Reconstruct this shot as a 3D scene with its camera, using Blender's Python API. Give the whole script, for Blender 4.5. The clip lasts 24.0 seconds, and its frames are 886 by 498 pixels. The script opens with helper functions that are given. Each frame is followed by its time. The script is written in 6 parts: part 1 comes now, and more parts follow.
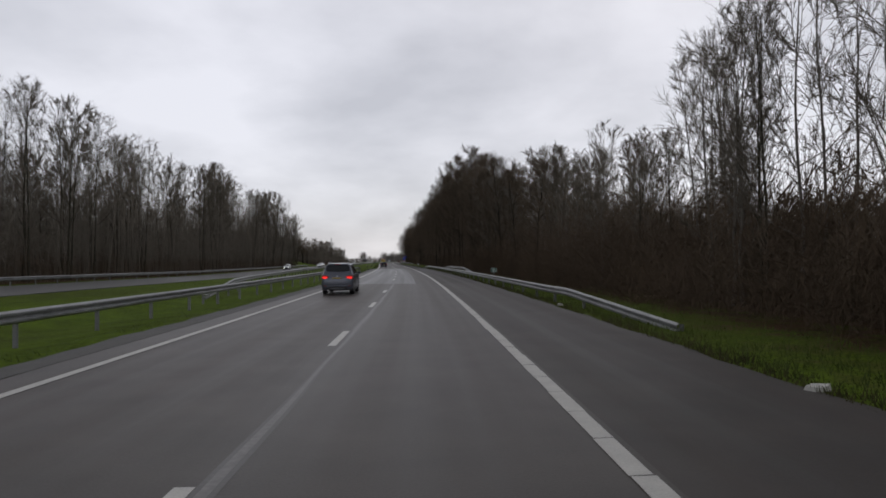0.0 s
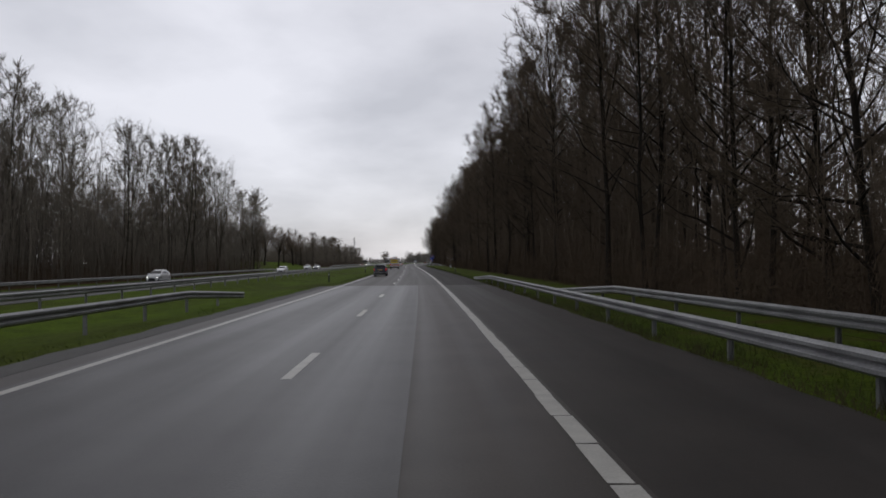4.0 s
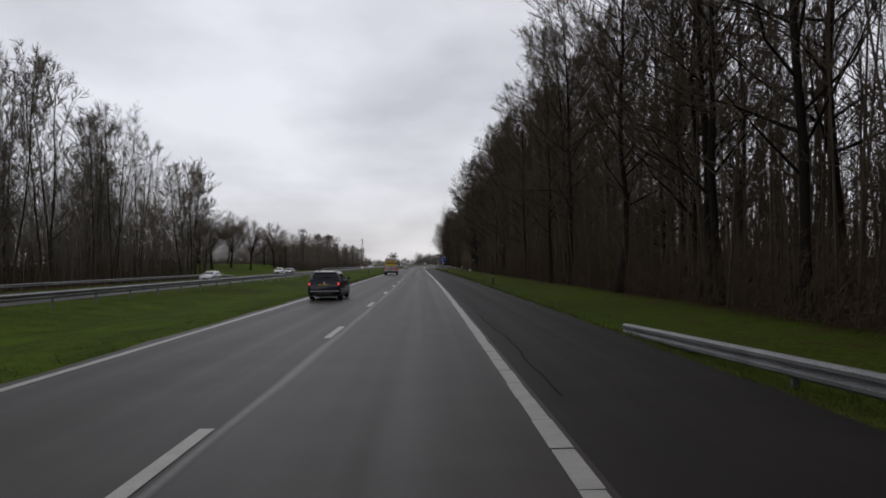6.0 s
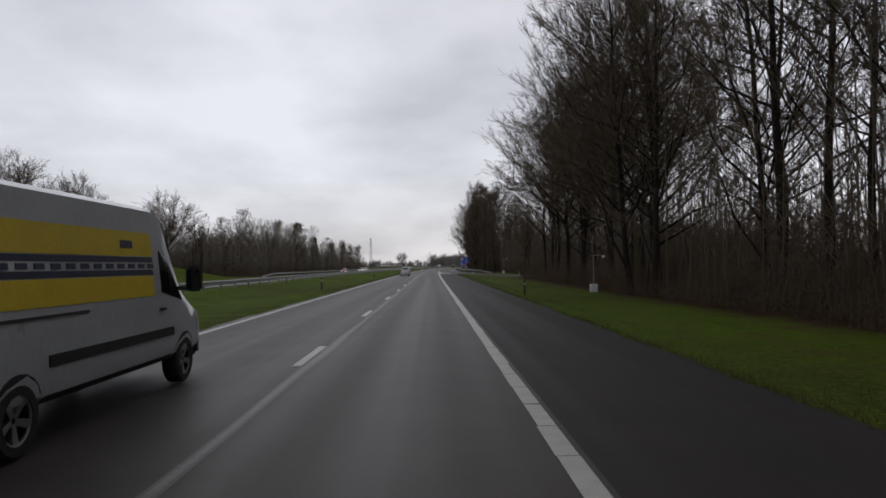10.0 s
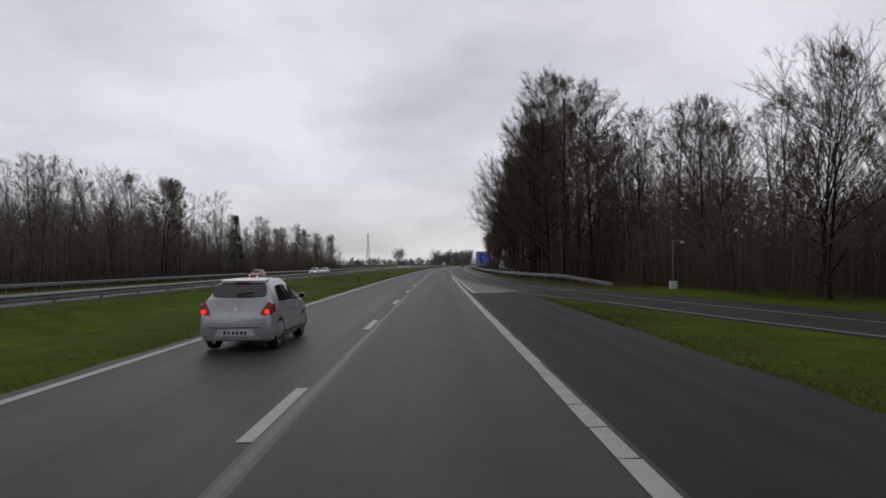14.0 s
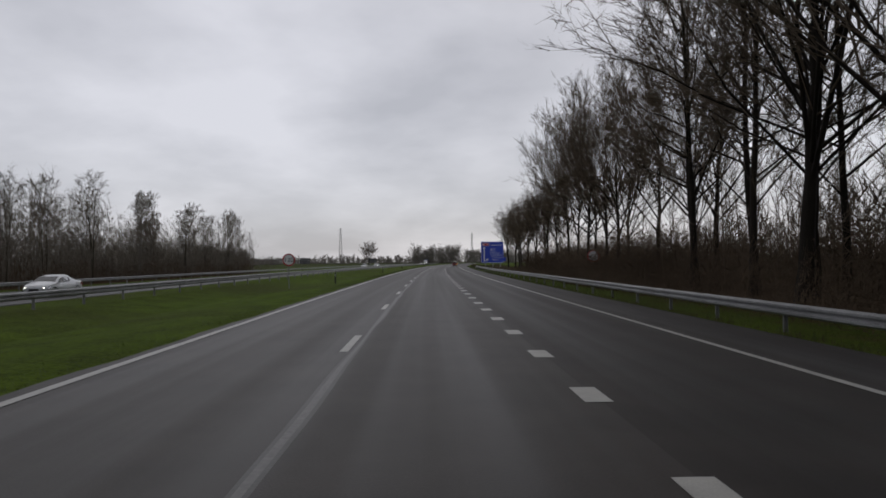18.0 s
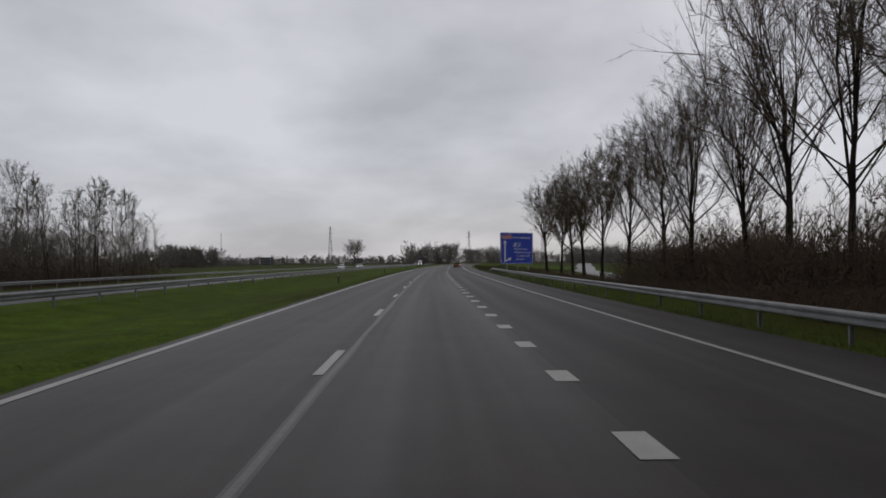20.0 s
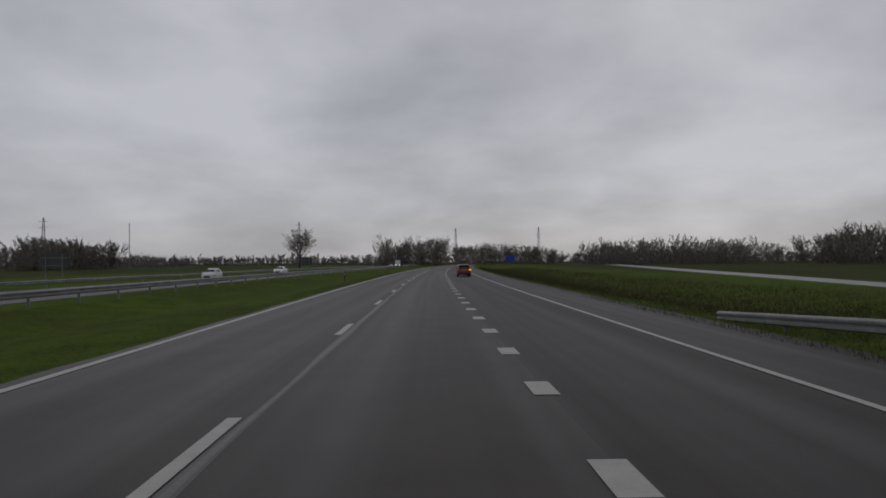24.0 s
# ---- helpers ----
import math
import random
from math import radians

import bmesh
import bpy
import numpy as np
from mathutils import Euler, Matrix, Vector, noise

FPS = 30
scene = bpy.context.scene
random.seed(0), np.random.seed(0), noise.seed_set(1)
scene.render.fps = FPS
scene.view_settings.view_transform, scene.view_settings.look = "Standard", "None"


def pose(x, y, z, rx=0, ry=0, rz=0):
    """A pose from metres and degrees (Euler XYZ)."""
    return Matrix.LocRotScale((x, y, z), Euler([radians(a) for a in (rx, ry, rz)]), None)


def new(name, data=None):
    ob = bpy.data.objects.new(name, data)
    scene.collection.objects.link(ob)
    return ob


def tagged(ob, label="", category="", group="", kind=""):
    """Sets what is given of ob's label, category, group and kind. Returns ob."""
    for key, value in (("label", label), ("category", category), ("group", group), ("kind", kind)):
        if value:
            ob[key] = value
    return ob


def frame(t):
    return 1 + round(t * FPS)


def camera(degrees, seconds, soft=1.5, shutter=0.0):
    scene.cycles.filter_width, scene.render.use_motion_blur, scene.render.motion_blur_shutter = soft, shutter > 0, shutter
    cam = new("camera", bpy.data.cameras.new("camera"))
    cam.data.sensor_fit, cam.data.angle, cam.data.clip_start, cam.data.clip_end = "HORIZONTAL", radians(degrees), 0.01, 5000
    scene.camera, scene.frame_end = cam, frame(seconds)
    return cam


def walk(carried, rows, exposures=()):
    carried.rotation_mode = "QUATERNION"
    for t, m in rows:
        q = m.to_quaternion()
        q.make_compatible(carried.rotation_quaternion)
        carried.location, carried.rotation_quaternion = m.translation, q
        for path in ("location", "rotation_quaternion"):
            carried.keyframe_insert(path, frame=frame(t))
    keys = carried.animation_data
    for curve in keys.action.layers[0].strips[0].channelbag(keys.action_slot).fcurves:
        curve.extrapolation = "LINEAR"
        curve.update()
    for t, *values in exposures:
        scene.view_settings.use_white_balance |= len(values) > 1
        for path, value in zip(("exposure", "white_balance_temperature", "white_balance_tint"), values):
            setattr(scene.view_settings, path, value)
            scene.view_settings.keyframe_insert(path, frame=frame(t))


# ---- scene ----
# The road's own coordinates: s metres along it, u metres to the right of the lane dashes.
BEND_S = np.arange(-20.0, 941.0, 60.0)
BEND = np.array([-4.92, -3.96, -2.99, -1.99, -1.0, -0.06, 0.66, 1.15, 1.59, 2.06, 2.5, 2.85, 3.0, 3.01, 2.92, 2.78, 2.63]) * 1e-4
ST = np.arange(-400.0, 3400.0, 1.0)
TH = np.cumsum(np.interp(ST, [-80, *BEND_S, 1100], [0, *BEND, 0]))
TH -= np.interp(0, ST, TH)
CX, CY = np.cumsum(np.sin(TH)), np.cumsum(np.cos(TH))
CX, CY = CX - np.interp(0, ST, CX), CY - np.interp(0, ST, CY)


def at(s, u, z=0.0):
    """World place of a road station, an offset and a height."""
    a = np.interp(s, ST, TH)
    return Vector((np.interp(s, ST, CX) + u * math.cos(a), np.interp(s, ST, CY) - u * math.sin(a), z))


def at_many(s, u, z):
    a = np.interp(s, ST, TH)
    return np.stack([np.interp(s, ST, CX) + u * np.cos(a), np.interp(s, ST, CY) - u * np.sin(a), z + 0 * a], -1)


def heading(s):
    """Degrees about z of a thing that faces along the road."""
    return -math.degrees(np.interp(s, ST, TH))


# ---- camera ----
SPEED = 25.24
RIDE = [  # seconds, offset, yaw, pitch and roll against the road
    (0.0, 1.88, 1.65, 0.95, -0.40), (1.0, 1.98, 1.54, 1.19, -0.50), (2.0, 2.07, 1.29, 1.26, -0.54), (4.5, 2.15, 1.54, 0.98, -0.45),
    (5.0, 2.20, 1.65, 1.32, -0.25), (6.0, 2.40, 1.31, 1.18, -0.55), (7.0, 2.40, 1.38, 1.02, -0.58), (8.0, 2.38, 1.18, 1.28, -0.54),
    (9.0, 2.42, 1.50, 0.95, -0.41), (10.0, 2.42, 0.91, 1.36, -0.41), (11.0, 2.29, 1.15, 0.91, -0.40), (11.5, 2.27, 1.04, 1.14, -0.36),
    (13.5, 2.01, 0.72, 0.98, -0.39), (14.0, 1.94, 0.56, 1.21, -0.41), (15.0, 1.66, 0.35, 0.90, -0.46), (16.0, 1.51, 0.83, 1.00, -0.30),
    (17.0, 1.50, 1.29, 0.87, -0.41), (18.0, 1.64, 1.50, 1.02, -0.46), (19.0, 1.68, 1.43, 1.03, -0.35), (22.0, 1.93, 1.53, 1.09, -0.47),
    (23.0, 2.05, 1.56, 1.22, -0.37), (23.4, 2.12, 1.56, 1.01, -0.50), (24.0, 2.20, 1.48, 1.06, -0.36)]
cam = camera(65.6, 24.0, soft=1.7)
rows = []
for t, u, yaw, pitch, roll in RIDE:
    eye = at(SPEED * t, u, 1.78)
    rows.append((t, pose(eye.x, eye.y, eye.z, 90 + pitch, 0, heading(SPEED * t) - yaw) @ pose(0, 0, 0, 0, 0, roll)))
walk(cam, rows, exposures=[(0.0, 0.0, 6450, 13), (9.0, 0.0, 6450, 13), (14.0, -0.07, 6450, 13), (16.0, -0.1, 6450, 13), (19.0, -0.3, 6450, 13), (22.0, -0.55, 6450, 13), (24.0, -0.7, 6450, 13)])

# ---- light: an overcast, rainy sky ----
world = bpy.data.worlds.new("sky")
scene.world = world
world.use_nodes = True
W = world.node_tree
W.nodes.clear()


def link(tree, a, b):
    tree.links.new(a, b)


def wnode(kind, **inputs):
    nd = W.nodes.new(kind)
    for k, val in inputs.items():
        nd.inputs[k.replace("_", " ")].default_value = val
    return nd


tc = wnode("ShaderNodeTexCoord")
sep = wnode("ShaderNodeSeparateXYZ")
link(W, tc.outputs["Generated"], sep.inputs[0])
lift = wnode("ShaderNodeMath")
lift.operation = "MAXIMUM"
lift.inputs[1].default_value = 0.0
link(W, sep.outputs["Z"], lift.inputs[0])
plus = wnode("ShaderNodeMath")
plus.operation = "ADD"
plus.inputs[1].default_value = 0.3
link(W, lift.outputs[0], plus.inputs[0])
flat = wnode("ShaderNodeVectorMath")
flat.operation = "DIVIDE"
comb = wnode("ShaderNodeCombineXYZ")
for k in range(3):
    link(W, plus.outputs[0], comb.inputs[k])
link(W, tc.outputs["Generated"], flat.inputs[0])
link(W, comb.outputs[0], flat.inputs[1])
big = wnode("ShaderNodeTexNoise", Scale=1.5, Detail=6.0, Roughness=0.5, Distortion=0.1)
link(W, flat.outputs[0], big.inputs["Vector"])
ramp = wnode("ShaderNodeValToRGB")
ramp.color_ramp.elements[0].position, ramp.color_ramp.elements[0].color = 0.34, (0.55, 0.562, 0.595, 1)
ramp.color_ramp.elements[1].position, ramp.color_ramp.elements[1].color = 0.66, (0.86, 0.872, 0.91, 1)
link(W, big.outputs["Fac"], ramp.inputs[0])
sky = wnode("ShaderNodeTexSky")
sky.sky_type, sky.sun_disc, sky.sun_elevation, sky.sun_rotation = "NISHITA", False, radians(38), radians(20)
mixs = wnode("ShaderNodeMix")
mixs.data_type = "RGBA"
mixs.inputs["Factor"].default_value = 0.012
link(W, ramp.outputs[0], mixs.inputs[6])
link(W, sky.outputs[0], mixs.inputs[7])
# rain dims the horizon; the unseen zenith is darkened to weaken light from above
thick = wnode("ShaderNodeValToRGB")
thick.color_ramp.elements[0].position, thick.color_ramp.elements[0].color = 0.0, (0.93, 0.93, 0.93, 1)
thick.color_ramp.elements[1].position, thick.color_ramp.elements[1].color = 1.0, (0.27, 0.27, 0.27, 1)
for spot, tone in ((0.12, 0.98), (0.34, 1.0)):
    thick.color_ramp.elements.new(spot).color = (tone, tone, tone, 1)
link(W, lift.outputs[0], thick.inputs[0])
back = wnode("ShaderNodeBackground")
level = wnode("ShaderNodeMath")
level.operation = "MULTIPLY"
level.inputs[1].default_value = 0.905
link(W, thick.outputs[0], level.inputs[0])
link(W, level.outputs[0], back.inputs[1])
link(W, mixs.outputs[2], back.inputs[0])
wout = wnode("ShaderNodeOutputWorld")
link(W, back.outputs[0], wout.inputs[0])
sun = new("sun", bpy.data.lights.new("sun", "SUN"))
sun.data.energy, sun.data.angle, sun.data.color = 0.25, radians(60), (1.0, 0.98, 0.95)
sun.matrix_world = pose(0, 0, 300, 40, 0, -160)


# ---- materials ----
def mat(name, color, rough=0.6, metal=0.0, vary=0.25, scale=6.0, fine=60.0, bump=0.3, coords="Object", dist=0.02, spec=0.5, stretch=(1, 1, 1), emit=None, island=0.0):
    """A surface with two scales of variation in its colour and roughness, and fine relief."""
    m = bpy.data.materials.new(name)
    m.use_nodes = True
    t = m.node_tree
    b = t.nodes["Principled BSDF"]
    b.inputs["Metallic"].default_value = metal
    b.inputs["Specular IOR Level"].default_value = spec
    co = t.nodes.new("ShaderNodeTexCoord")
    mp = t.nodes.new("ShaderNodeMapping")
    mp.inputs["Scale"].default_value = stretch
    link(t, co.outputs[coords], mp.inputs[0])
    n1, n2 = t.nodes.new("ShaderNodeTexNoise"), t.nodes.new("ShaderNodeTexNoise")
    for nd, sc in ((n1, scale), (n2, fine)):
        nd.inputs["Scale"].default_value = sc
        nd.inputs["Detail"].default_value = 4.0
        link(t, mp.outputs[0], nd.inputs["Vector"])
    ad = t.nodes.new("ShaderNodeMath")
    ad.operation = "MULTIPLY_ADD"
    ad.inputs[1].default_value = 0.55
    link(t, n1.outputs["Fac"], ad.inputs[0])
    hf = t.nodes.new("ShaderNodeMath")
    hf.operation = "MULTIPLY"
    hf.inputs[1].default_value = 0.45
    link(t, n2.outputs["Fac"], hf.inputs[0])
    link(t, hf.outputs[0], ad.inputs[2])
    top = ad.outputs[0]
    if island:
        oi = t.nodes.new("ShaderNodeObjectInfo")
        mi = t.nodes.new("ShaderNodeMath")
        mi.operation = "MULTIPLY_ADD"
        mi.inputs[1].default_value = island
        link(t, oi.outputs["Random"], mi.inputs[0])
        link(t, top, mi.inputs[2])
        top = mi.outputs[0]
    rp = t.nodes.new("ShaderNodeValToRGB")
    lo, hi = 1 - vary, 1 + vary
    rp.color_ramp.elements[0].position, rp.color_ramp.elements[0].color = 0.3, (*[c * lo for c in color], 1)
    rp.color_ramp.elements[1].position, rp.color_ramp.elements[1].color = 0.7 + island, (*[min(c * hi, 1) for c in color], 1)
    link(t, top, rp.inputs[0])
    link(t, rp.outputs[0], b.inputs["Base Color"])
    rr = t.nodes.new("ShaderNodeMath")
    rr.operation = "MULTIPLY_ADD"
    rr.inputs[1].default_value, rr.inputs[2].default_value = 0.25, rough - 0.12
    link(t, n1.outputs["Fac"], rr.inputs[0])
    link(t, rr.outputs[0], b.inputs["Roughness"])
    if bump:
        bp = t.nodes.new("ShaderNodeBump")
        bp.inputs["Strength"].default_value, bp.inputs["Distance"].default_value = bump, dist
        link(t, n2.outputs["Fac"], bp.inputs["Height"])
        link(t, bp.outputs[0], b.inputs["Normal"])
    if emit:
        b.inputs["Emission Color"].default_value, b.inputs["Emission Strength"].default_value = (*emit[0], 1), emit[1]
    return m


def plain(name, color, rough=0.4, metal=0.0, emit=None, spec=0.5, coat=0.0):
    m = bpy.data.materials.new(name)
    m.use_nodes = True
    b = m.node_tree.nodes["Principled BSDF"]
    b.inputs["Base Color"].default_value = (*color, 1)
    b.inputs["Roughness"].default_value, b.inputs["Metallic"].default_value = rough, metal
    b.inputs["Specular IOR Level"].default_value, b.inputs["Coat Weight"].default_value = spec, coat
    if emit:
        b.inputs["Emission Color"].default_value, b.inputs["Emission Strength"].default_value = (*emit[0], 1), emit[1]
    return m


def road_mat(name, color, rough, streak):
    """Wet asphalt: aggregate grain, long wheel tracks along the road and damp patches. UV is (across, along) in metres."""
    m = mat(name, color, rough, vary=0.34, scale=0.8, fine=38.0, bump=0.35, coords="UV", dist=0.006)
    t = m.node_tree
    b = t.nodes["Principled BSDF"]
    b.inputs["Specular IOR Level"].default_value = 0.2
    co = t.nodes.new("ShaderNodeTexCoord")
    mp = t.nodes.new("ShaderNodeMapping")
    mp.inputs["Scale"].default_value = (1.3, 0.012, 1)
    link(t, co.outputs["UV"], mp.inputs[0])
    nz = t.nodes.new("ShaderNodeTexNoise")
    nz.inputs["Scale"].default_value, nz.inputs["Detail"].default_value = 1.0, 5.0
    link(t, mp.outputs[0], nz.inputs["Vector"])
    mr = t.nodes.new("ShaderNodeMapRange")
    mr.inputs["From Min"].default_value, mr.inputs["From Max"].default_value = 0.35, 0.65
    mr.inputs["To Min"].default_value, mr.inputs["To Max"].default_value = 1 - streak, 1 + streak
    link(t, nz.outputs["Fac"], mr.inputs["Value"])
    mul = t.nodes.new("ShaderNodeVectorMath")
    mul.operation = "SCALE"
    link(t, b.inputs["Base Color"].links[0].from_socket, mul.inputs[0])
    link(t, mr.outputs[0], mul.inputs["Scale"])
    link(t, mul.outputs[0], b.inputs["Base Color"])
    r2 = t.nodes.new("ShaderNodeMapRange")
    r2.inputs["From Min"].default_value, r2.inputs["From Max"].default_value = 0.35, 0.65
    r2.inputs["To Min"].default_value, r2.inputs["To Max"].default_value = rough - 0.05, rough + 0.06
    link(t, nz.outputs["Fac"], r2.inputs["Value"])
    link(t, r2.outputs[0], b.inputs["Roughness"])
    return m


M = {
    "asphalt": road_mat("wet_asphalt", (0.042, 0.0356, 0.0312), 0.52, 0.14),
    "shoulder": road_mat("shoulder_asphalt", (0.021, 0.0172, 0.015), 0.68, 0.12),
    "lane": road_mat("weaving_lane_asphalt", (0.034, 0.0287, 0.0252), 0.56, 0.12),
    "early": road_mat("pale_worn_asphalt", (0.056, 0.0478, 0.0425), 0.5, 0.16),
    "early_shoulder": road_mat("pale_worn_shoulder_asphalt", (0.046, 0.039, 0.0345), 0.56, 0.14),
    "new_asphalt": road_mat("newer_wet_asphalt", (0.047, 0.045, 0.0455), 0.4, 0.22),
    "opposite": road_mat("opposite_asphalt", (0.07, 0.068, 0.068), 0.55, 0.15),
    "paint": mat("road_paint", (0.43, 0.42, 0.385), 0.5, vary=0.25, scale=3, fine=40, bump=0.2, coords="UV", dist=0.003),
    "faded_paint": mat("faded_road_paint", (0.27, 0.262, 0.245), 0.5, vary=0.5, scale=1.1, fine=14, bump=0.2, coords="UV", dist=0.003),
    "pale_road": road_mat("pale_wet_concrete", (0.24, 0.235, 0.225), 0.45, 0.1),
    "worn_paint": mat("worn_seam", (0.105, 0.1, 0.095), 0.5, vary=0.6, scale=0.35, fine=12, bump=0.1, coords="UV", dist=0.003),
    "seam_fringe": mat("worn_seam_fringe", (0.054, 0.05, 0.047), 0.5, vary=0.5, scale=0.9, fine=20, bump=0.2, coords="UV", dist=0.003),
    "tar": mat("tar_seal", (0.008, 0.008, 0.008), 0.7, vary=0.3, scale=2, fine=30, bump=0.2, coords="UV", dist=0.003, spec=0.05),
    "gravel": mat("verge_gravel", (0.07, 0.068, 0.064), 0.8, vary=0.4, scale=1.5, fine=30, bump=0.6, coords="UV"),
    "concrete": mat("gore_concrete", (0.165, 0.155, 0.132), 0.6, vary=0.5, scale=0.45, fine=9, bump=0.3, coords="UV"),
    "zinc": mat("galvanised_steel", (0.225, 0.227, 0.23), 0.5, 0.4, vary=0.5, scale=1.2, fine=25, bump=0.08, dist=0.004),
    "zinc_post": mat("weathered_post_steel", (0.2, 0.2, 0.2), 0.6, 0.4, vary=0.3, scale=3, fine=25, bump=0.1, dist=0.004, island=0.2),
    "bark": mat("wet_bark", (0.024, 0.02, 0.016), 0.9, vary=0.45, scale=2.0, fine=18, bump=0.6, stretch=(1, 1, 0.3), spec=0.15, island=0.25),
    "bark_green": mat("mossy_bark", (0.05, 0.047, 0.034), 0.9, vary=0.4, scale=1.2, fine=18, bump=0.6, stretch=(1, 1, 0.3), spec=0.15, island=0.25),
    "birch": mat("birch_bark", (0.16, 0.145, 0.125), 0.8, vary=0.5, scale=2.0, fine=14, bump=0.3, stretch=(0.4, 0.4, 1.5), spec=0.15, island=0.2),
    "twig": mat("twigs", (0.112, 0.088, 0.064), 0.9, vary=0.35, scale=0.4, fine=4, bump=0, spec=0.1, island=0.3),
    "twig_grey": mat("grey_twigs", (0.155, 0.136, 0.11), 0.9, vary=0.35, scale=0.4, fine=4, bump=0, spec=0.1, island=0.3),
    # twigs of the far belts, paled so the colour holds the distance haze
    "twig_far": mat("haze_paled_twigs", (0.19, 0.175, 0.155), 0.9, vary=0.35, scale=0.05, fine=1, bump=0, spec=0.1),
    "brush": mat("bramble_brush", (0.085, 0.062, 0.042), 0.95, vary=0.5, scale=0.25, fine=3, bump=0, spec=0.1),
    "dead_leaf": mat("withered_weeds", (0.062, 0.056, 0.026), 0.9, vary=0.5, scale=0.3, fine=3, bump=0, spec=0.1),
    "blade": mat("grass_blades", (0.056, 0.08, 0.011), 0.7, vary=0.55, scale=0.15, fine=2, bump=0, spec=0.2),
}


def ground_mat():
    """Grass, leaf litter under the woods and winter fields, told apart by what the sheet carries at each place."""
    m = bpy.data.materials.new("grass_and_litter")
    m.use_nodes = True
    t = m.node_tree
    b = t.nodes["Principled BSDF"]
    b.inputs["Roughness"].default_value, b.inputs["Specular IOR Level"].default_value = 0.9, 0.04
    co = t.nodes.new("ShaderNodeTexCoord")

    def noise_at(scale, detail=5.0):
        nd = t.nodes.new("ShaderNodeTexNoise")
        nd.inputs["Scale"].default_value, nd.inputs["Detail"].default_value = scale, detail
        link(t, co.outputs["Object"], nd.inputs["Vector"])
        return nd.outputs["Fac"]

    def ramp2(fac, p0, c0, p1, c1):
        rp = t.nodes.new("ShaderNodeValToRGB")
        rp.color_ramp.elements[0].position, rp.color_ramp.elements[0].color = p0, (*c0, 1)
        rp.color_ramp.elements[1].position, rp.color_ramp.elements[1].color = p1, (*c1, 1)
        link(t, fac, rp.inputs[0])
        return rp.outputs[0]

    def mix(fac, a, c, kind="MIX"):
        mx = t.nodes.new("ShaderNodeMix")
        mx.data_type, mx.blend_type = "RGBA", kind
        if isinstance(fac, float):
            mx.inputs["Factor"].default_value = fac
        else:
            link(t, fac, mx.inputs["Factor"])
        link(t, a, mx.inputs[6])
        link(t, c, mx.inputs[7])
        return mx.outputs[2]

    big, mid, fine = noise_at(0.06), noise_at(0.7), noise_at(9.0, 3.0)
    grass = mix(0.5, ramp2(mid, 0.36, (0.042, 0.066, 0.006), 0.66, (0.104, 0.17, 0.01)), ramp2(fine, 0.3, (0.028, 0.042, 0.006), 0.7, (0.128, 0.195, 0.014)))
    grass = mix(ramp2(big, 0.4, (0, 0, 0), 0.68, (0.75, 0.75, 0.75)), grass, ramp2(fine, 0.3, (0.032, 0.04, 0.008), 0.7, (0.08, 0.09, 0.018)))
    litter = mix(0.5, ramp2(mid, 0.3, (0.03, 0.019, 0.012), 0.7, (0.075, 0.045, 0.024)), ramp2(fine, 0.3, (0.022, 0.016, 0.01), 0.7, (0.10, 0.06, 0.03)))
    field = mix(0.5, ramp2(big, 0.35, (0.035, 0.05, 0.012), 0.65, (0.07, 0.07, 0.022)), ramp2(mid, 0.3, (0.035, 0.055, 0.012), 0.7, (0.07, 0.085, 0.02)))
    at1, at2 = t.nodes.new("ShaderNodeAttribute"), t.nodes.new("ShaderNodeAttribute")
    at1.attribute_name, at2.attribute_name = "litter", "field"

    def edged(a):
        ad = t.nodes.new("ShaderNodeMath")
        ad.operation = "ADD"
        link(t, a.outputs["Fac"], ad.inputs[0])
        link(t, mid, ad.inputs[1])
        mr = t.nodes.new("ShaderNodeMapRange")
        mr.inputs["From Min"].default_value, mr.inputs["From Max"].default_value = 0.85, 1.15
        link(t, ad.outputs[0], mr.inputs["Value"])
        return mr.outputs[0]

    link(t, mix(edged(at1), mix(edged(at2), grass, field), litter), b.inputs["Base Color"])
    bp = t.nodes.new("ShaderNodeBump")
    bp.inputs["Strength"].default_value, bp.inputs["Distance"].default_value = 0.9, 0.08
    link(t, fine, bp.inputs["Height"])
    link(t, bp.outputs[0], b.inputs["Normal"])
    return m


M["ground"] = ground_mat()


# ---- building helpers ----
def mesh_of(name, verts, faces, material, uv=None, smooth=False):
    me = bpy.data.meshes.new(name)
    me.from_pydata([tuple(p) for p in verts], [], [tuple(q) for q in faces])
    me.materials.append(material)
    if uv is not None:
        lay = me.uv_layers.new(name="UVMap")
        idx = np.empty(len(me.loops), dtype=np.int32)
        me.loops.foreach_get("vertex_index", idx)
        lay.data.foreach_set("uv", np.asarray(uv, dtype=np.float32)[idx].ravel())
    if smooth:
        me.polygons.foreach_set("use_smooth", [True] * len(me.polygons))
    return me


def part(name, bm, material, parent, label=""):
    """Link a bmesh or a mesh as one mesh object under its thing."""
    if isinstance(bm, bmesh.types.BMesh):
        me = bpy.data.meshes.new(name)
        bm.to_mesh(me)
        bm.free()
        me.materials.append(material)
    else:
        me = bm
    ob = new(name, me)
    ob.parent = parent
    if label:
        ob["label"] = label
    return ob


